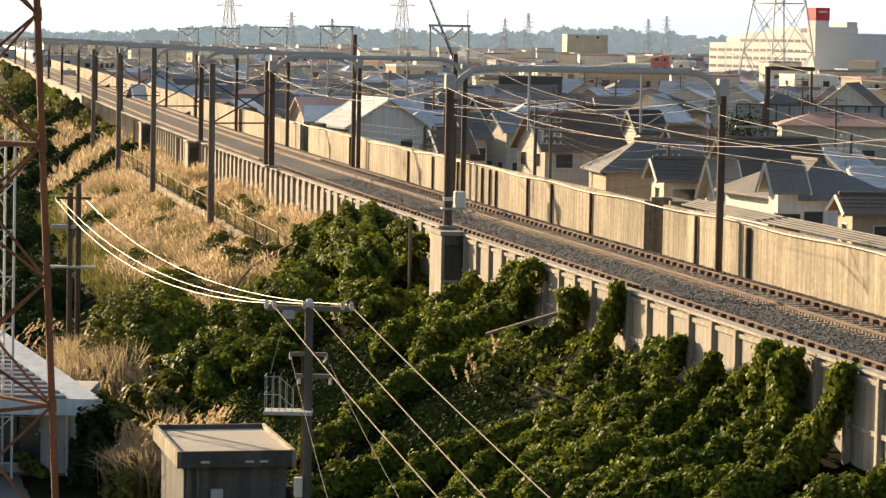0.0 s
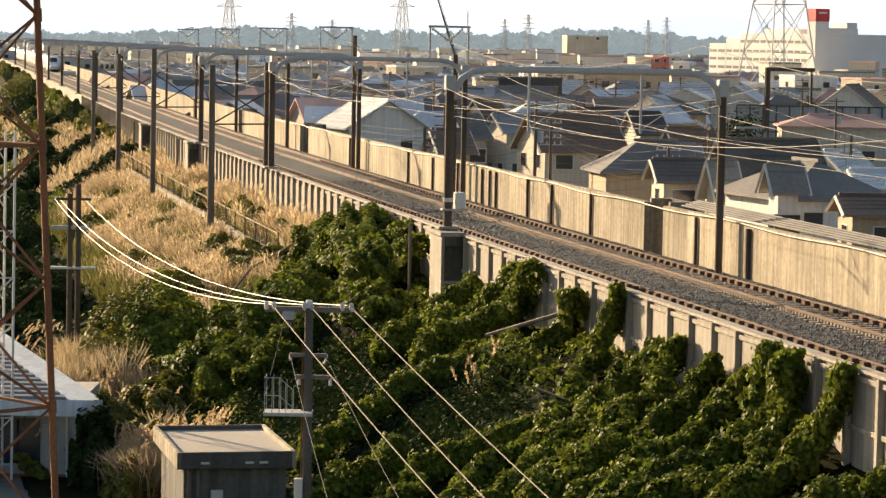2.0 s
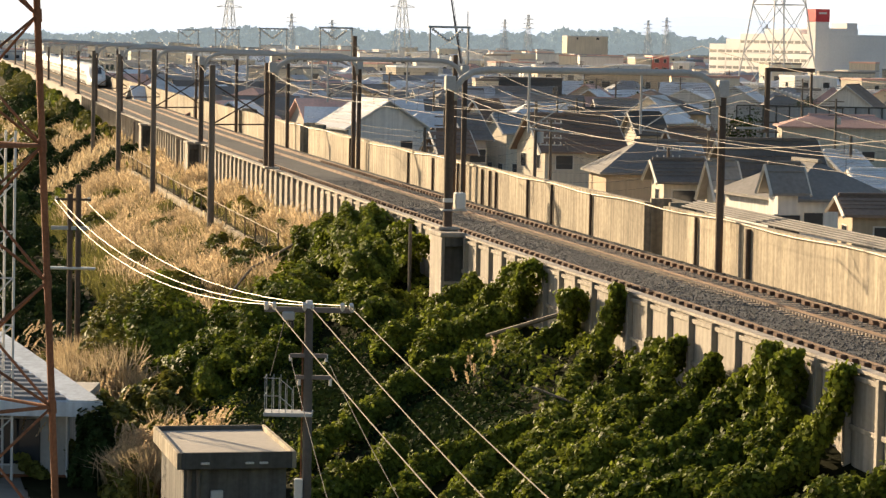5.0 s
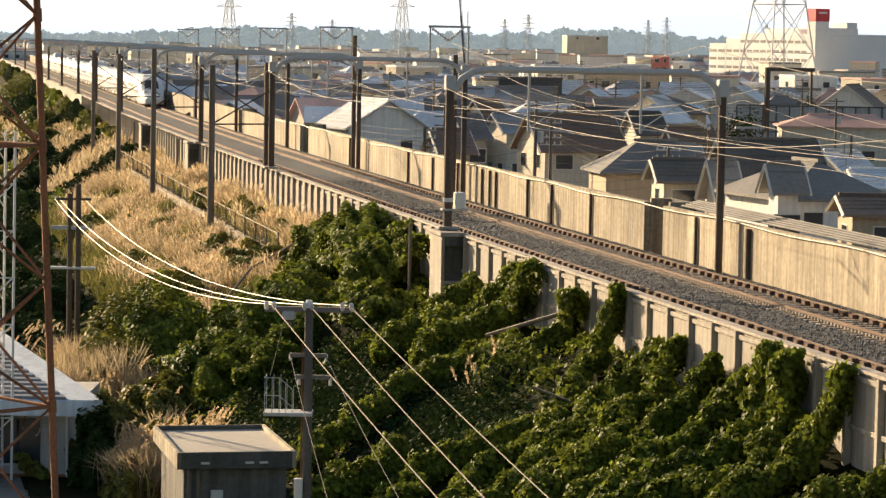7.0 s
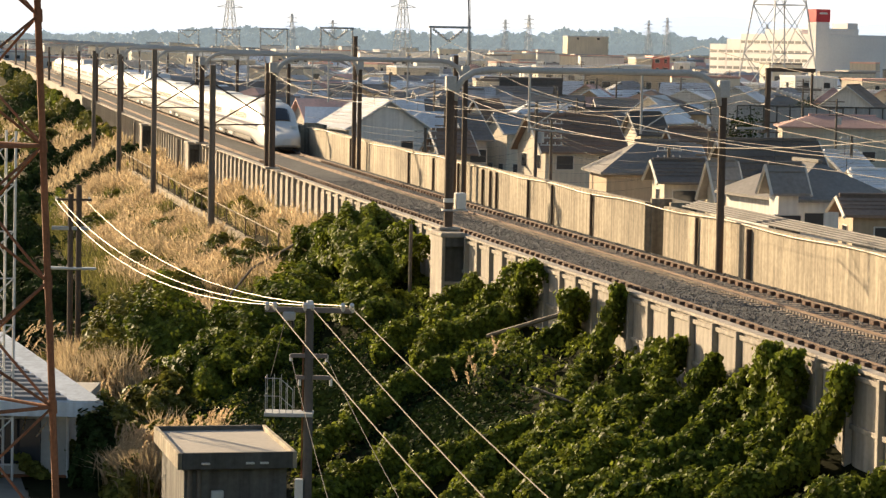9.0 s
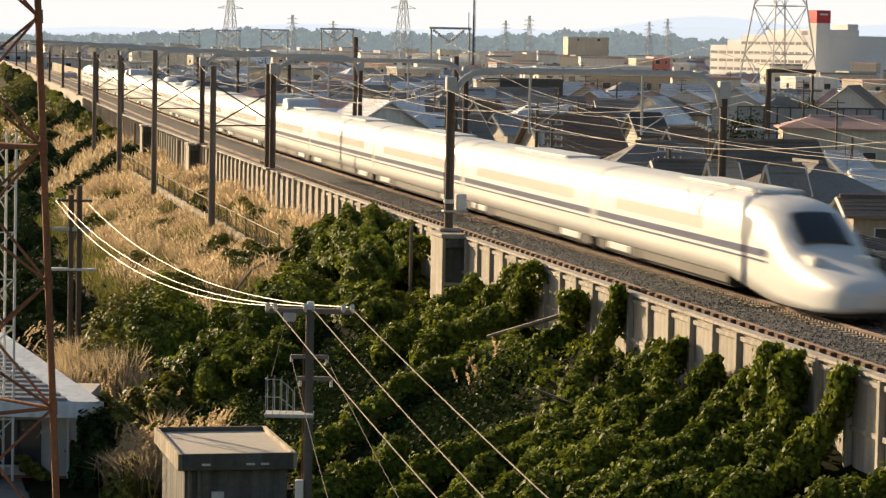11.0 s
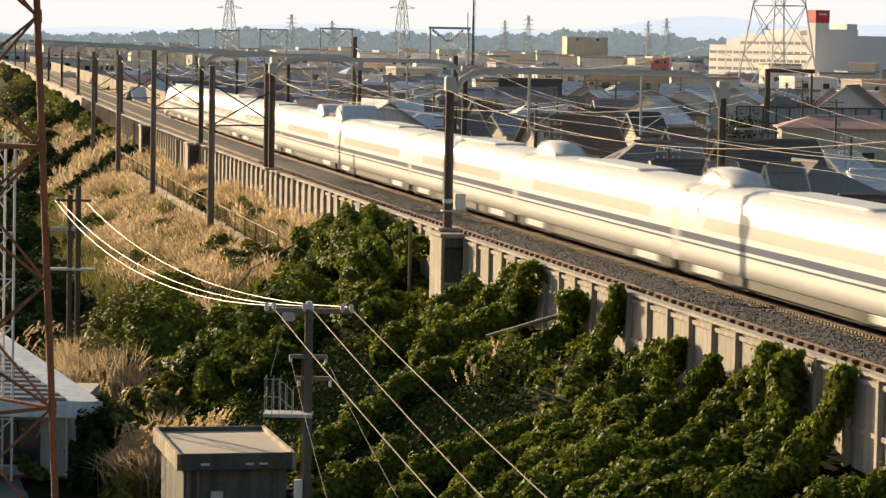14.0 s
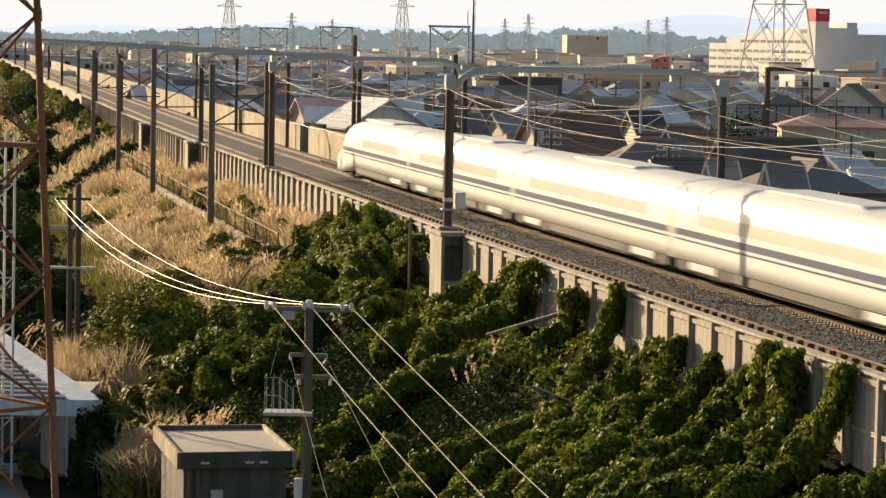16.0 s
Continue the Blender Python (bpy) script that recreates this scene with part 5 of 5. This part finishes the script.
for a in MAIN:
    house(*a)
rt = random.Random(11)
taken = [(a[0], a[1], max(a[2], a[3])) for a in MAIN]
LBL = {0: "slate-roofed", 1: "black-tiled", 2: "brown-roofed", 3: "blue-grey-roofed", 4: "pink-roofed", 5: "pale metal-roofed"}
LBW = ("cream", "white", "grey", "tan", "dark grey", "red")
far_v, far_f, far_m = [], [], []


def far_add(bm, m, slot):
    o = len(far_v)
    bm.verts.index_update()
    far_v.extend((m @ v.co)[:] for v in bm.verts)
    far_f.extend([v.index + o for v in f.verts] for f in bm.faces)
    far_m.extend([slot] * len(bm.faces))
    bm.free()


def far_house(x, y, w, d, rot, h, rh, kind, wi, ri):
    m = Matrix.Translation((x, y, GROUND_Z)) @ Matrix.Rotation(radians(rot), 4, "Z")
    far_add(wall_mesh(w, d, h, rh, kind), m, wi)
    far_add(roof_mesh(w, d, h, rh, kind), m, 6 + ri)
    bm = bmesh.new()
    for f in range(max(1, int(h // 2.7))):
        zc = 1.5 + f * 2.75
        for i in range(2 if w < 11 else 4):
            xc = -w / 2 + (i + 0.5) * w / (2 if w < 11 else 4)
            add_box(bm, xc - 0.7, xc + 0.7, -d / 2 - 0.05, -d / 2 + 0.02, zc - 0.55, zc + 0.55)
        add_box(bm, -w / 2 - 0.05, -w / 2 + 0.02, -0.6, 0.6, zc - 0.5, zc + 0.5)
    far_add(bm, m, 12)


made = 0
for tries in range(16000):
    y = 275 + (rt.random() ** 1.35) * 1900
    lo = (37.0 + 0.03 * max(0, y - 285) - 0.2054 * y) / 0.9787 if y < 900 else -0.2 * y
    x = rt.uniform(lo, 0.175 * y)
    if (y < 332 and 0.0 < x / y < 0.165) or (y < 480 and x / y > 0.085):
        continue
    gap = 3.0 if y < 700 else 2.0
    if any(abs(x - tx) < (tw_ + gap) * 0.62 and abs(y - ty) < (tw_ + gap) * (0.7 if y < 600 else 1.0) for tx, ty, tw_ in taken):
        continue
    w, d = rt.uniform(7, 10), rt.uniform(6, 8.5)
    flat = rt.random() < (0.0 if y < 520 else 0.38)
    kind = "flat" if flat else rt.choice(("gable", "gable", "hip"))
    h = rt.choice((3.0, 5.2, 5.2, 5.6)) if not flat else rt.choice((5.5, 6.5, 8.5, 10.5 if y > 700 else 6.0))
    if flat:
        w *= rt.uniform(1.0, 1.9)
    # paler walls and roofs beyond 450 m put distance haze into the colours
    wi, ri = rt.choice((0, 0, 0, 1, 1, 2, 3) if y < 450 else (0, 0, 1, 1, 1)), rt.choice((0, 2, 3, 3, 5, 5, 1, 4) if y < 450 else (3, 3, 5, 5, 5, 4, 0))
    rot_, rise = rt.choice((-8, 4, 10, 70, 78, 20)) + rt.uniform(-4, 4), rt.uniform(1.6, 2.5)
    if y < 560:
        house(x, y, w, d, rot_, h, rise, kind, wi, ri, "%s %s town %s" % (LBW[wi], LBL[ri] if not flat else "flat-roofed", "building block" if flat else "house with a gable" if kind == "gable" else "house with hipped roof"), False)
    else:
        far_house(x, y, w, d, rot_, h, rise, kind, wi, ri)
    taken.append((x, y, max(w, d)))
    made += 1
    if made > 1250:
        break
me_ = bpy.data.meshes.new("distant_houses")
me_.from_pydata(far_v, [], far_f)
for mt_ in WALLS + ROOFS + [M_WIN]:
    far_mat = mt_.copy()
    me_.materials.append(far_mat)
    for nd in far_mat.node_tree.nodes:
        if nd.bl_idname == "ShaderNodeObjectInfo":
            geo_ = far_mat.node_tree.nodes.new("ShaderNodeNewGeometry")
            to_ = nd.outputs["Random"].links[0].to_socket
            far_mat.node_tree.links.new(geo_.outputs["Random Per Island"], to_)
            break
me_.polygons.foreach_set("material_index", far_m)
tagged(new("distant_houses", me_), "crowded houses and blocks of the far town, paled for haze", "houses", kind="stuff")
for x_, y_, h_ in ((-60, 900, 5), (-110, 1000, 6), (-150, 1150, 9), (-175, 1200, 7), (-90, 1100, 6), (-135, 1000, 5)):
    house(x_, y_, 14, 10, 10, h_, 2.0, "flat", 1, 5, "white building beyond the railway", False)

# trees among the houses
M_TRUNK = mat("bark", (0.09, 0.065, 0.045), 0.9, 0.3, 2.0)


def tree(x, y, hgt, r, seed):
    g = np.random.RandomState(seed)
    ob = empty("tree", Matrix.Translation((x, y, GROUND_Z)), "dark green leafy tree between the houses", "tree", "trees of the town")
    bm = bmesh.new()
    add_rod(bm, (0, 0, 0), (0, 0, hgt * 0.6), 0.22, 7, 0.1)
    for k in range(5):
        a = k * 1.3 + seed
        add_rod(bm, (0, 0, hgt * (0.3 + 0.05 * k)), (r * 0.6 * math.cos(a), r * 0.6 * math.sin(a), hgt * (0.55 + 0.07 * k)), 0.08, 5, 0.03)
    part("trunk", bm, M_TRUNK, ob)
    n = 800
    cl = g.normal(size=(9, 3)) * np.array([r * 0.45, r * 0.45, hgt * 0.16]) + np.array([0, 0, hgt * 0.68])
    i = g.randint(0, 9, n)
    p = cl[i] + g.normal(size=(n, 3)) * r * 0.25
    cr = leaf_mesh("crown", p, p - np.array([0, 0, hgt * 0.5]) + g.normal(size=(n, 3)), g.uniform(0.2, 0.42, n), M_DARKSHADE_LEAF, g)
    cr.parent = ob


made = 0
for tries in range(2000):
    y = 335 + (rt.random() ** 1.3) * 1300
    lo = (36.0 + 0.03 * max(0, y - 285) - 0.2054 * y) / 0.9787
    x = rt.uniform(lo, 0.17 * y)
    if y < 420 and 40 < x:
        continue
    if any(abs(x - tx) < tw_ * 0.62 and abs(y - ty) < tw_ * 0.62 for tx, ty, tw_ in taken):
        continue
    tree(x, y, rt.uniform(3.5, 7.0), rt.uniform(1.6, 3.0), tries)
    made += 1
    if made > 130:
        break
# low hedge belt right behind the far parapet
# the dark leaf colour includes the shade on these trees
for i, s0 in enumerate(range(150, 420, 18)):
    leaf_ball("hedge", s0, 36.0, -4.5, 10.0, 2.0, 4.0 if i % 3 else 5.0, 1500, 0.4, M_DARKSHADE_LEAF, "dark trees behind the parapet, shade put into the leaf colour", "hedge", "hedges", 300 + i)

# long boundary wall with posts behind the hall
bw = empty("boundary_wall", Matrix.Translation((44.0, 420.0, GROUND_Z)), "long grey panelled boundary wall", "wall")
part("coping", box(0, 30, -0.25, 0.25, 5.6, 5.8, 0.03), M_DARKSHADE_CONC, bw)
for i in range(15):
    part("wall_panel", box(i * 2 + 0.06, i * 2 + 1.94, -0.15, 0.15, 0, 5.6, 0.02), WALLS[2], bw)
    part("wall_post", box(i * 2 - 0.1, i * 2 + 0.1, -0.3, -0.15, 0, 5.6, 0.02), M_DARKSHADE_CONC, bw)

# street poles with wires through the town
pts_ = []
for i in range(46):
    y = 190 + i * 17 + rt.uniform(-6, 6)
    lo = (38.0 + 0.03 * max(0, y - 285) - 0.2054 * y) / 0.9787
    x = rt.uniform(lo, 0.165 * y)
    ob = empty("street_pole", Matrix.Translation((x, y, GROUND_Z)), "grey street utility pole with crossarms", "utility pole", "town utility poles")
    hh = rt.uniform(8, 10.5)
    part("shaft", rod((0, 0, 0), (0, 0, hh), 0.16, 8, 0.11), M_CPOLE, ob)
    for k in range(3):
        part("crossarm", box(-0.9, 0.9, -0.06, 0.06, hh - 0.4 - k * 0.8, hh - 0.28 - k * 0.8), M_CPOLE, ob)
    part("transformer", rod((0.35, 0, hh - 3.0), (0.35, 0, hh - 2.2), 0.26, 10), M_STEEL, ob)
    pts_.append(Vector((x, y, GROUND_Z + hh - 0.3)))
for i in range(len(pts_)):
    for j in range(i + 1, min(i + 3, len(pts_))):
        if (pts_[i] - pts_[j]).length < 70:
            for k in range(3):
                o = Vector((0.7 * (k - 1), 0, -0.3 * k))
                wire(pts_[i] + o, pts_[j] + o, 0.9, 0.010, M_DWIRE if k else M_FEED, "street power line over the roofs", "power_line", "power line", "power lines")
# tall poles with crossed wires close behind the parapet
for x, y, hh in ((15.0, 186.0, 7.6), (8.0, 210.0, 8.6), (-1.5, 205, 8.0), (30.0, 205.0, 8.0)):
    ob = empty("street_pole", Matrix.Translation((x, y, GROUND_Z)), "utility pole with crossarms and white insulators behind the parapet", "utility pole", "town utility poles")
    part("shaft", rod((0, 0, 0), (0, 0, hh), 0.15, 8, 0.11), M_CPOLE, ob)
    for k in range(4):
        part("crossarm", box(-0.85, 0.85, -0.05, 0.05, hh - 0.3 - k * 0.55, hh - 0.2 - k * 0.55), M_STEEL, ob)
        for xx in (-0.75, -0.3, 0.3, 0.75):
            part("insulator", rod((xx, 0, hh - 0.2 - k * 0.55), (xx, 0, hh - 0.02 - k * 0.55), 0.05, 6), M_INSUL, ob)
LINES = [((15, 186, 1.3), (30, 205, 1.7)), ((8, 210, 2.2), (15, 186, 1.3)), ((-1.5, 205, 1.7), (8, 210, 2.2)), ((30, 205, 1.7), (62, 300, 3)), ((-1.5, 205, 1.0), (15, 186, 0.6)), ((8, 210, 1.2), (45, 240, 2.5)), ((-30, 330, 3), (-1.5, 205, 1.7))]
for a, b in LINES:
    for k in range(4):
        o = Vector((0.5 * (k - 1.5), 0, -0.45 * k))
        wire(Vector(a) + o, Vector(b) + o, 0.8 + 0.2 * k, 0.008, M_FEED if k < 2 else M_DWIRE, "street power line over the roofs", "power_line", "power line", "power lines")


# shopping centre with its red sign tower
# glass greyed and white walls lightened: distance haze is in both colours
M_HAZEWIN = mat("hazed_mall_glass", (0.24, 0.25, 0.26), 0.25, 0.2, 1.0, bump=0)
M_MALL = mat("mall_wall", (0.84, 0.83, 0.81), 0.85, 0.08, 0.3)
M_RED = mat("sign_red", (0.62, 0.06, 0.07), 0.6, 0.08, 0.5)
mall = empty("shopping_centre", Matrix.Translation((116.6, 880, GROUND_Z)) @ Matrix.Rotation(radians(25), 4, "Z"), "long white shopping centre with a red sign tower", "building")
for y0_, y1_, h_ in ((0.0, 46.0, 19.3), (46.0, 55.0, 17.5), (55.0, 66.0, 15.8)):
    part("wing", box(0, 30, y0_, y1_, 0, h_, 0.1), M_MALL, mall)
    for z in (8.0, 10.8, 13.4, 16.6):
        if z > h_ - 1.5:
            continue
        n = int((y1_ - y0_) / 4.0)
        for i in range(n):
            a = y0_ + (y1_ - y0_) * (i + 0.12) / n
            part("window", box(-0.06, 0.06, a, a + (y1_ - y0_) / n * 0.8, z - 0.45, z + 0.45), M_HAZEWIN, mall)
part("plant_room", box(2, 14, 12, 34, 19.3, 20.8, 0.1), M_MALL, mall)
part("tower", box(-0.4, 4.6, -0.5, 4.5, 0, 23.2, 0.1), M_MALL, mall)
sg = part("sign", box(-0.5, 4.7, -0.6, 4.6, 23.2, 27.2, 0.1), M_RED, mall, "red sign block")
part("lettering", box(0.6, 3.6, -0.66, -0.6, 25.6, 26.2, 0.02), M_INSUL, sg, "white lettering bar")
part("wing", box(4.6, 16.0, 0.2, 30, 0, 21.2, 0.1), M_MALL, mall)
part("plant_room", box(12.0, 15.9, 0.6, 10, 21.2, 23.0, 0.1), M_MALL, mall)
part("wing", box(16.0, 50, 2.5, 30, 0, 18.4, 0.1), M_MALL, mall)
for z in (12.6, 16.0):
    for i in range(4):
        part("window", box(5.2 + i * 2.4, 7.2 + i * 2.4, 0.14, 0.24, z - 0.5, z + 0.5), M_HAZEWIN, mall)
    for i in range(8):
        part("window", box(17.0 + i * 4.0, 20.2 + i * 4.0, 2.44, 2.54, z - 0.5, z + 0.5), M_HAZEWIN, mall)


# ---- pylons ----
def pylon(x, y, hgt, base, arms, thick, label, z0=GROUND_Z, top=0.18):
    ob = empty("pylon", Matrix.Translation((x, y, z0)) @ Matrix.Rotation(0.5, 4, "Z"), label, "pylon", "transmission pylons")
    lv = [0, 0.22, 0.42, 0.58, 0.72, 0.84, 0.93, 1.0]

    def cn(f, i):
        hw = base / 2 * (1 - (1 - top) * min(1, f * 1.15))
        return Vector((((1, -1), (1, 1), (-1, 1), (-1, -1))[i][0] * hw, ((1, -1), (1, 1), (-1, 1), (-1, -1))[i][1] * hw, f * hgt))
    for i in range(4):
        part("leg", tube([cn(f, i) for f in lv], thick, 5), M_STEEL2, ob)
        bm = bmesh.new()
        for f0, f1 in zip(lv, lv[1:]):
            add_rod(bm, cn(f0, i), cn(f1, (i + 1) % 4), thick * 0.6, 4)
            add_rod(bm, cn(f1, i), cn(f0, (i + 1) % 4), thick * 0.6, 4)
            add_rod(bm, cn(f1, i), cn(f1, (i + 1) % 4), thick * 0.6, 4)
        tagged(part("bracing", bm, M_STEEL2, ob), kind="stuff")
    for f, w in arms:
        bm = bmesh.new()
        for sx in (-1, 1):
            add_rod(bm, (0, 0, f * hgt), (sx * w, 0, f * hgt), thick * 0.8, 4)
            add_rod(bm, (0, 0, (f + 0.04) * hgt), (sx * w, 0, f * hgt), thick * 0.7, 4)
        part("arm", bm, M_STEEL2, ob)


# steel made paler, the haze over far pylons put into its colour
M_STEEL2 = mat("hazed_pylon_steel", (0.62, 0.63, 0.63), 0.6, 0.1, 0.5, bump=0)
A3 = ((0.7, 6.0), (0.8, 5.5), (0.9, 5.0))
pylon(71.5, 600, 52, 13.5, ((0.75, 7.0), (0.85, 6.5), (0.95, 6.0)), 0.17, "tall pale steel transmission pylon over the houses", GROUND_Z + 2.0)
pylon(-19.4, 1200, 42, 8, A3, 0.17, "steel transmission pylon above the town")
pylon(-94, 1200, 40, 8, A3, 0.17, "steel transmission pylon above the town")
for x, y, hgt in ((70, 2400, 40), (205, 2600, 42), (310, 2700, 38), (-140, 2500, 38), (60, 2900, 40), (-120, 2900, 36), (430, 2700, 40), (195, 2700, 40)):
    pylon(x, y, hgt, 8, A3, 0.2, "distant hazy transmission pylon")
# thin aerial masts in the town
tagged(part("mast", rod((5.6, 760, GROUND_Z), (5.6, 760, 17), 0.35, 6, 0.15), M_STEEL2), "slender grey aerial mast in the town", "mast")

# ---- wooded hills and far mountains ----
# pale blue-grey base colours with distance haze already mixed in
M_HILL = mat("hazed_wooded_hill", (0.24, 0.28, 0.28), 1.0, 0.3, 0.02, bump=0, spec=0.05)
M_MOUNT = mat("hazed_mountain", (0.72, 0.78, 0.82), 1.0, 0.03, 0.005, bump=0, spec=0.0)


def haze_glow(m, col, k):
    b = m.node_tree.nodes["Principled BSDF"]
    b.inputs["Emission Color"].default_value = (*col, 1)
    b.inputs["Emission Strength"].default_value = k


# emission adds the rest of the haze; the hills are no light source
haze_glow(M_HILL, (0.50, 0.56, 0.57), 0.26)
haze_glow(M_MOUNT, (0.95, 0.97, 1.0), 0.46)


def ridge(name, y, x0, x1, n, hfun, material, label, depth=300):
    bm = bmesh.new()
    rows = []
    for i in range(n + 1):
        x = x0 + (x1 - x0) * i / n
        hz = hfun(x)
        rows.append([bm.verts.new((x, y, GROUND_Z)), bm.verts.new((x, y + 20, GROUND_Z + (hz - GROUND_Z) * 0.75)), bm.verts.new((x, y + 60, hz)), bm.verts.new((x, y + depth, GROUND_Z))])
    for a, b in zip(rows, rows[1:]):
        for k in range(3):
            bm.faces.new((a[k], b[k], b[k + 1], a[k + 1]))
    bmesh.ops.recalc_face_normals(bm, faces=bm.faces)
    tagged(part(name, bm, material), label, "hill", kind="structure")


def hill_h(x):
    b = 14 + 9 * math.exp(-((x - 170) / 90) ** 2) + 4 * math.exp(-((x + 150) / 160) ** 2)
    if x < -260:
        b -= 6 * min(1, (-260 - x) / 120)
    return b + 1.6 * math.sin(x * 0.11) + 1.3 * math.sin(x * 0.31 + 1) + 0.8 * noise.noise((x * 0.13, 3.0, 0.0))


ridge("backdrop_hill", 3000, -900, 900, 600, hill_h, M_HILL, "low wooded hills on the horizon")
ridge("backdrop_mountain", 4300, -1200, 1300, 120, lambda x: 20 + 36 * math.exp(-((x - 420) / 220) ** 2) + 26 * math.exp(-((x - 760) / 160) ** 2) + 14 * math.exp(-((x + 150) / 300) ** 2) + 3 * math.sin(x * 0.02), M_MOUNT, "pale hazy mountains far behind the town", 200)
g_ = np.random.RandomState(90)
n = 9000
x = g_.uniform(-620, 620, n)
zt = np.array([hill_h(v) for v in x])
p = np.stack([x, 3000 + 62 * g_.rand(n), GROUND_Z + (zt - GROUND_Z) * g_.uniform(0.2, 1.06, n)], 1)
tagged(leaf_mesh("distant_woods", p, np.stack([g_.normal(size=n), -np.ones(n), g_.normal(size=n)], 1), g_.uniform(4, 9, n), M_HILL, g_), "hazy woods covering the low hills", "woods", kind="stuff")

# ---- crane whose boom is raised ----
M_CRANE = mat("crane_boom", (0.10, 0.10, 0.11), 0.6, 0.2, 0.5, bump=0)
CRANE_X = 6.0
crane_thing = empty("mobile_crane", Matrix.Translation((CRANE_X, 800.0, GROUND_Z)), "dark mobile crane raising its boom between the houses", "crane")
part("cab", box(-1.4, 1.4, -2.5, 2.5, 0.8, 3.2, 0.1), M_CRANE, crane_thing)
part("tracks", box(-1.8, 1.8, -3.0, 3.0, 0, 0.9, 0.1), M_CRANE, crane_thing)
part("mast", rod((0, 0, 3.0), (0, 0, 8.5), 0.4, 6), M_CRANE, crane_thing)
crane = part("boom", rod((0, 0, 0), (0, 0, 14), 0.38, 6, 0.34), M_CRANE, crane_thing)
part("upper_section", rod((0, 0, 13.5), (0, 0, 40), 0.27, 6, 0.18), M_CRANE, crane)
part("hook_line", rod((0.5, 0, 0.5), (0.4, 0, 40), 0.06, 4), M_CRANE, crane)

# bright haze behind the mountains
M_HAZE = bpy.data.materials.new("sky_haze")
M_HAZE.use_nodes = True
_n = M_HAZE.node_tree.nodes
_em = _n.new("ShaderNodeEmission")
_em.inputs[0].default_value = (1.0, 0.985, 0.955, 1)
_em.inputs[1].default_value = 0.62
M_HAZE.node_tree.links.new(_em.outputs[0], _n["Material Output"].inputs[0])
bm = bmesh.new()
bm.faces.new([bm.verts.new(p) for p in ((-1800, 4700, -6), (1800, 4700, -6), (1800, 4700, 320), (-1800, 4700, 320))])
tagged(part("backdrop_sky", bm, M_HAZE), "white hazy sky above the horizon", "sky", kind="structure")


def motions():
    for ob, back in cars:
        rows = []
        for k in range(33):
            t = k * 0.5
            s = NOSE_AT_9 - SPEED * (t - 9.0) + back
            rows.append((t, at_track(s, 29.885, 0.0)))
        walk(ob, rows)
    # the boom swings up: (seconds, lean to the left in degrees, foot across)
    rows = []
    for t, lean, fx in ((0, 23.0, 2.4), (2, 18.0, 3.1), (4, 12.5, 3.9), (6.5, 6.5, 4.9), (9, 2.0, 6.5), (12, 0.0, 7.5), (16, 0.0, 7.5)):
        rows.append((t, pose(fx - CRANE_X, 0, 2.4 - GROUND_Z, 0, -lean, 0)))
    walk(crane, rows)


motions()
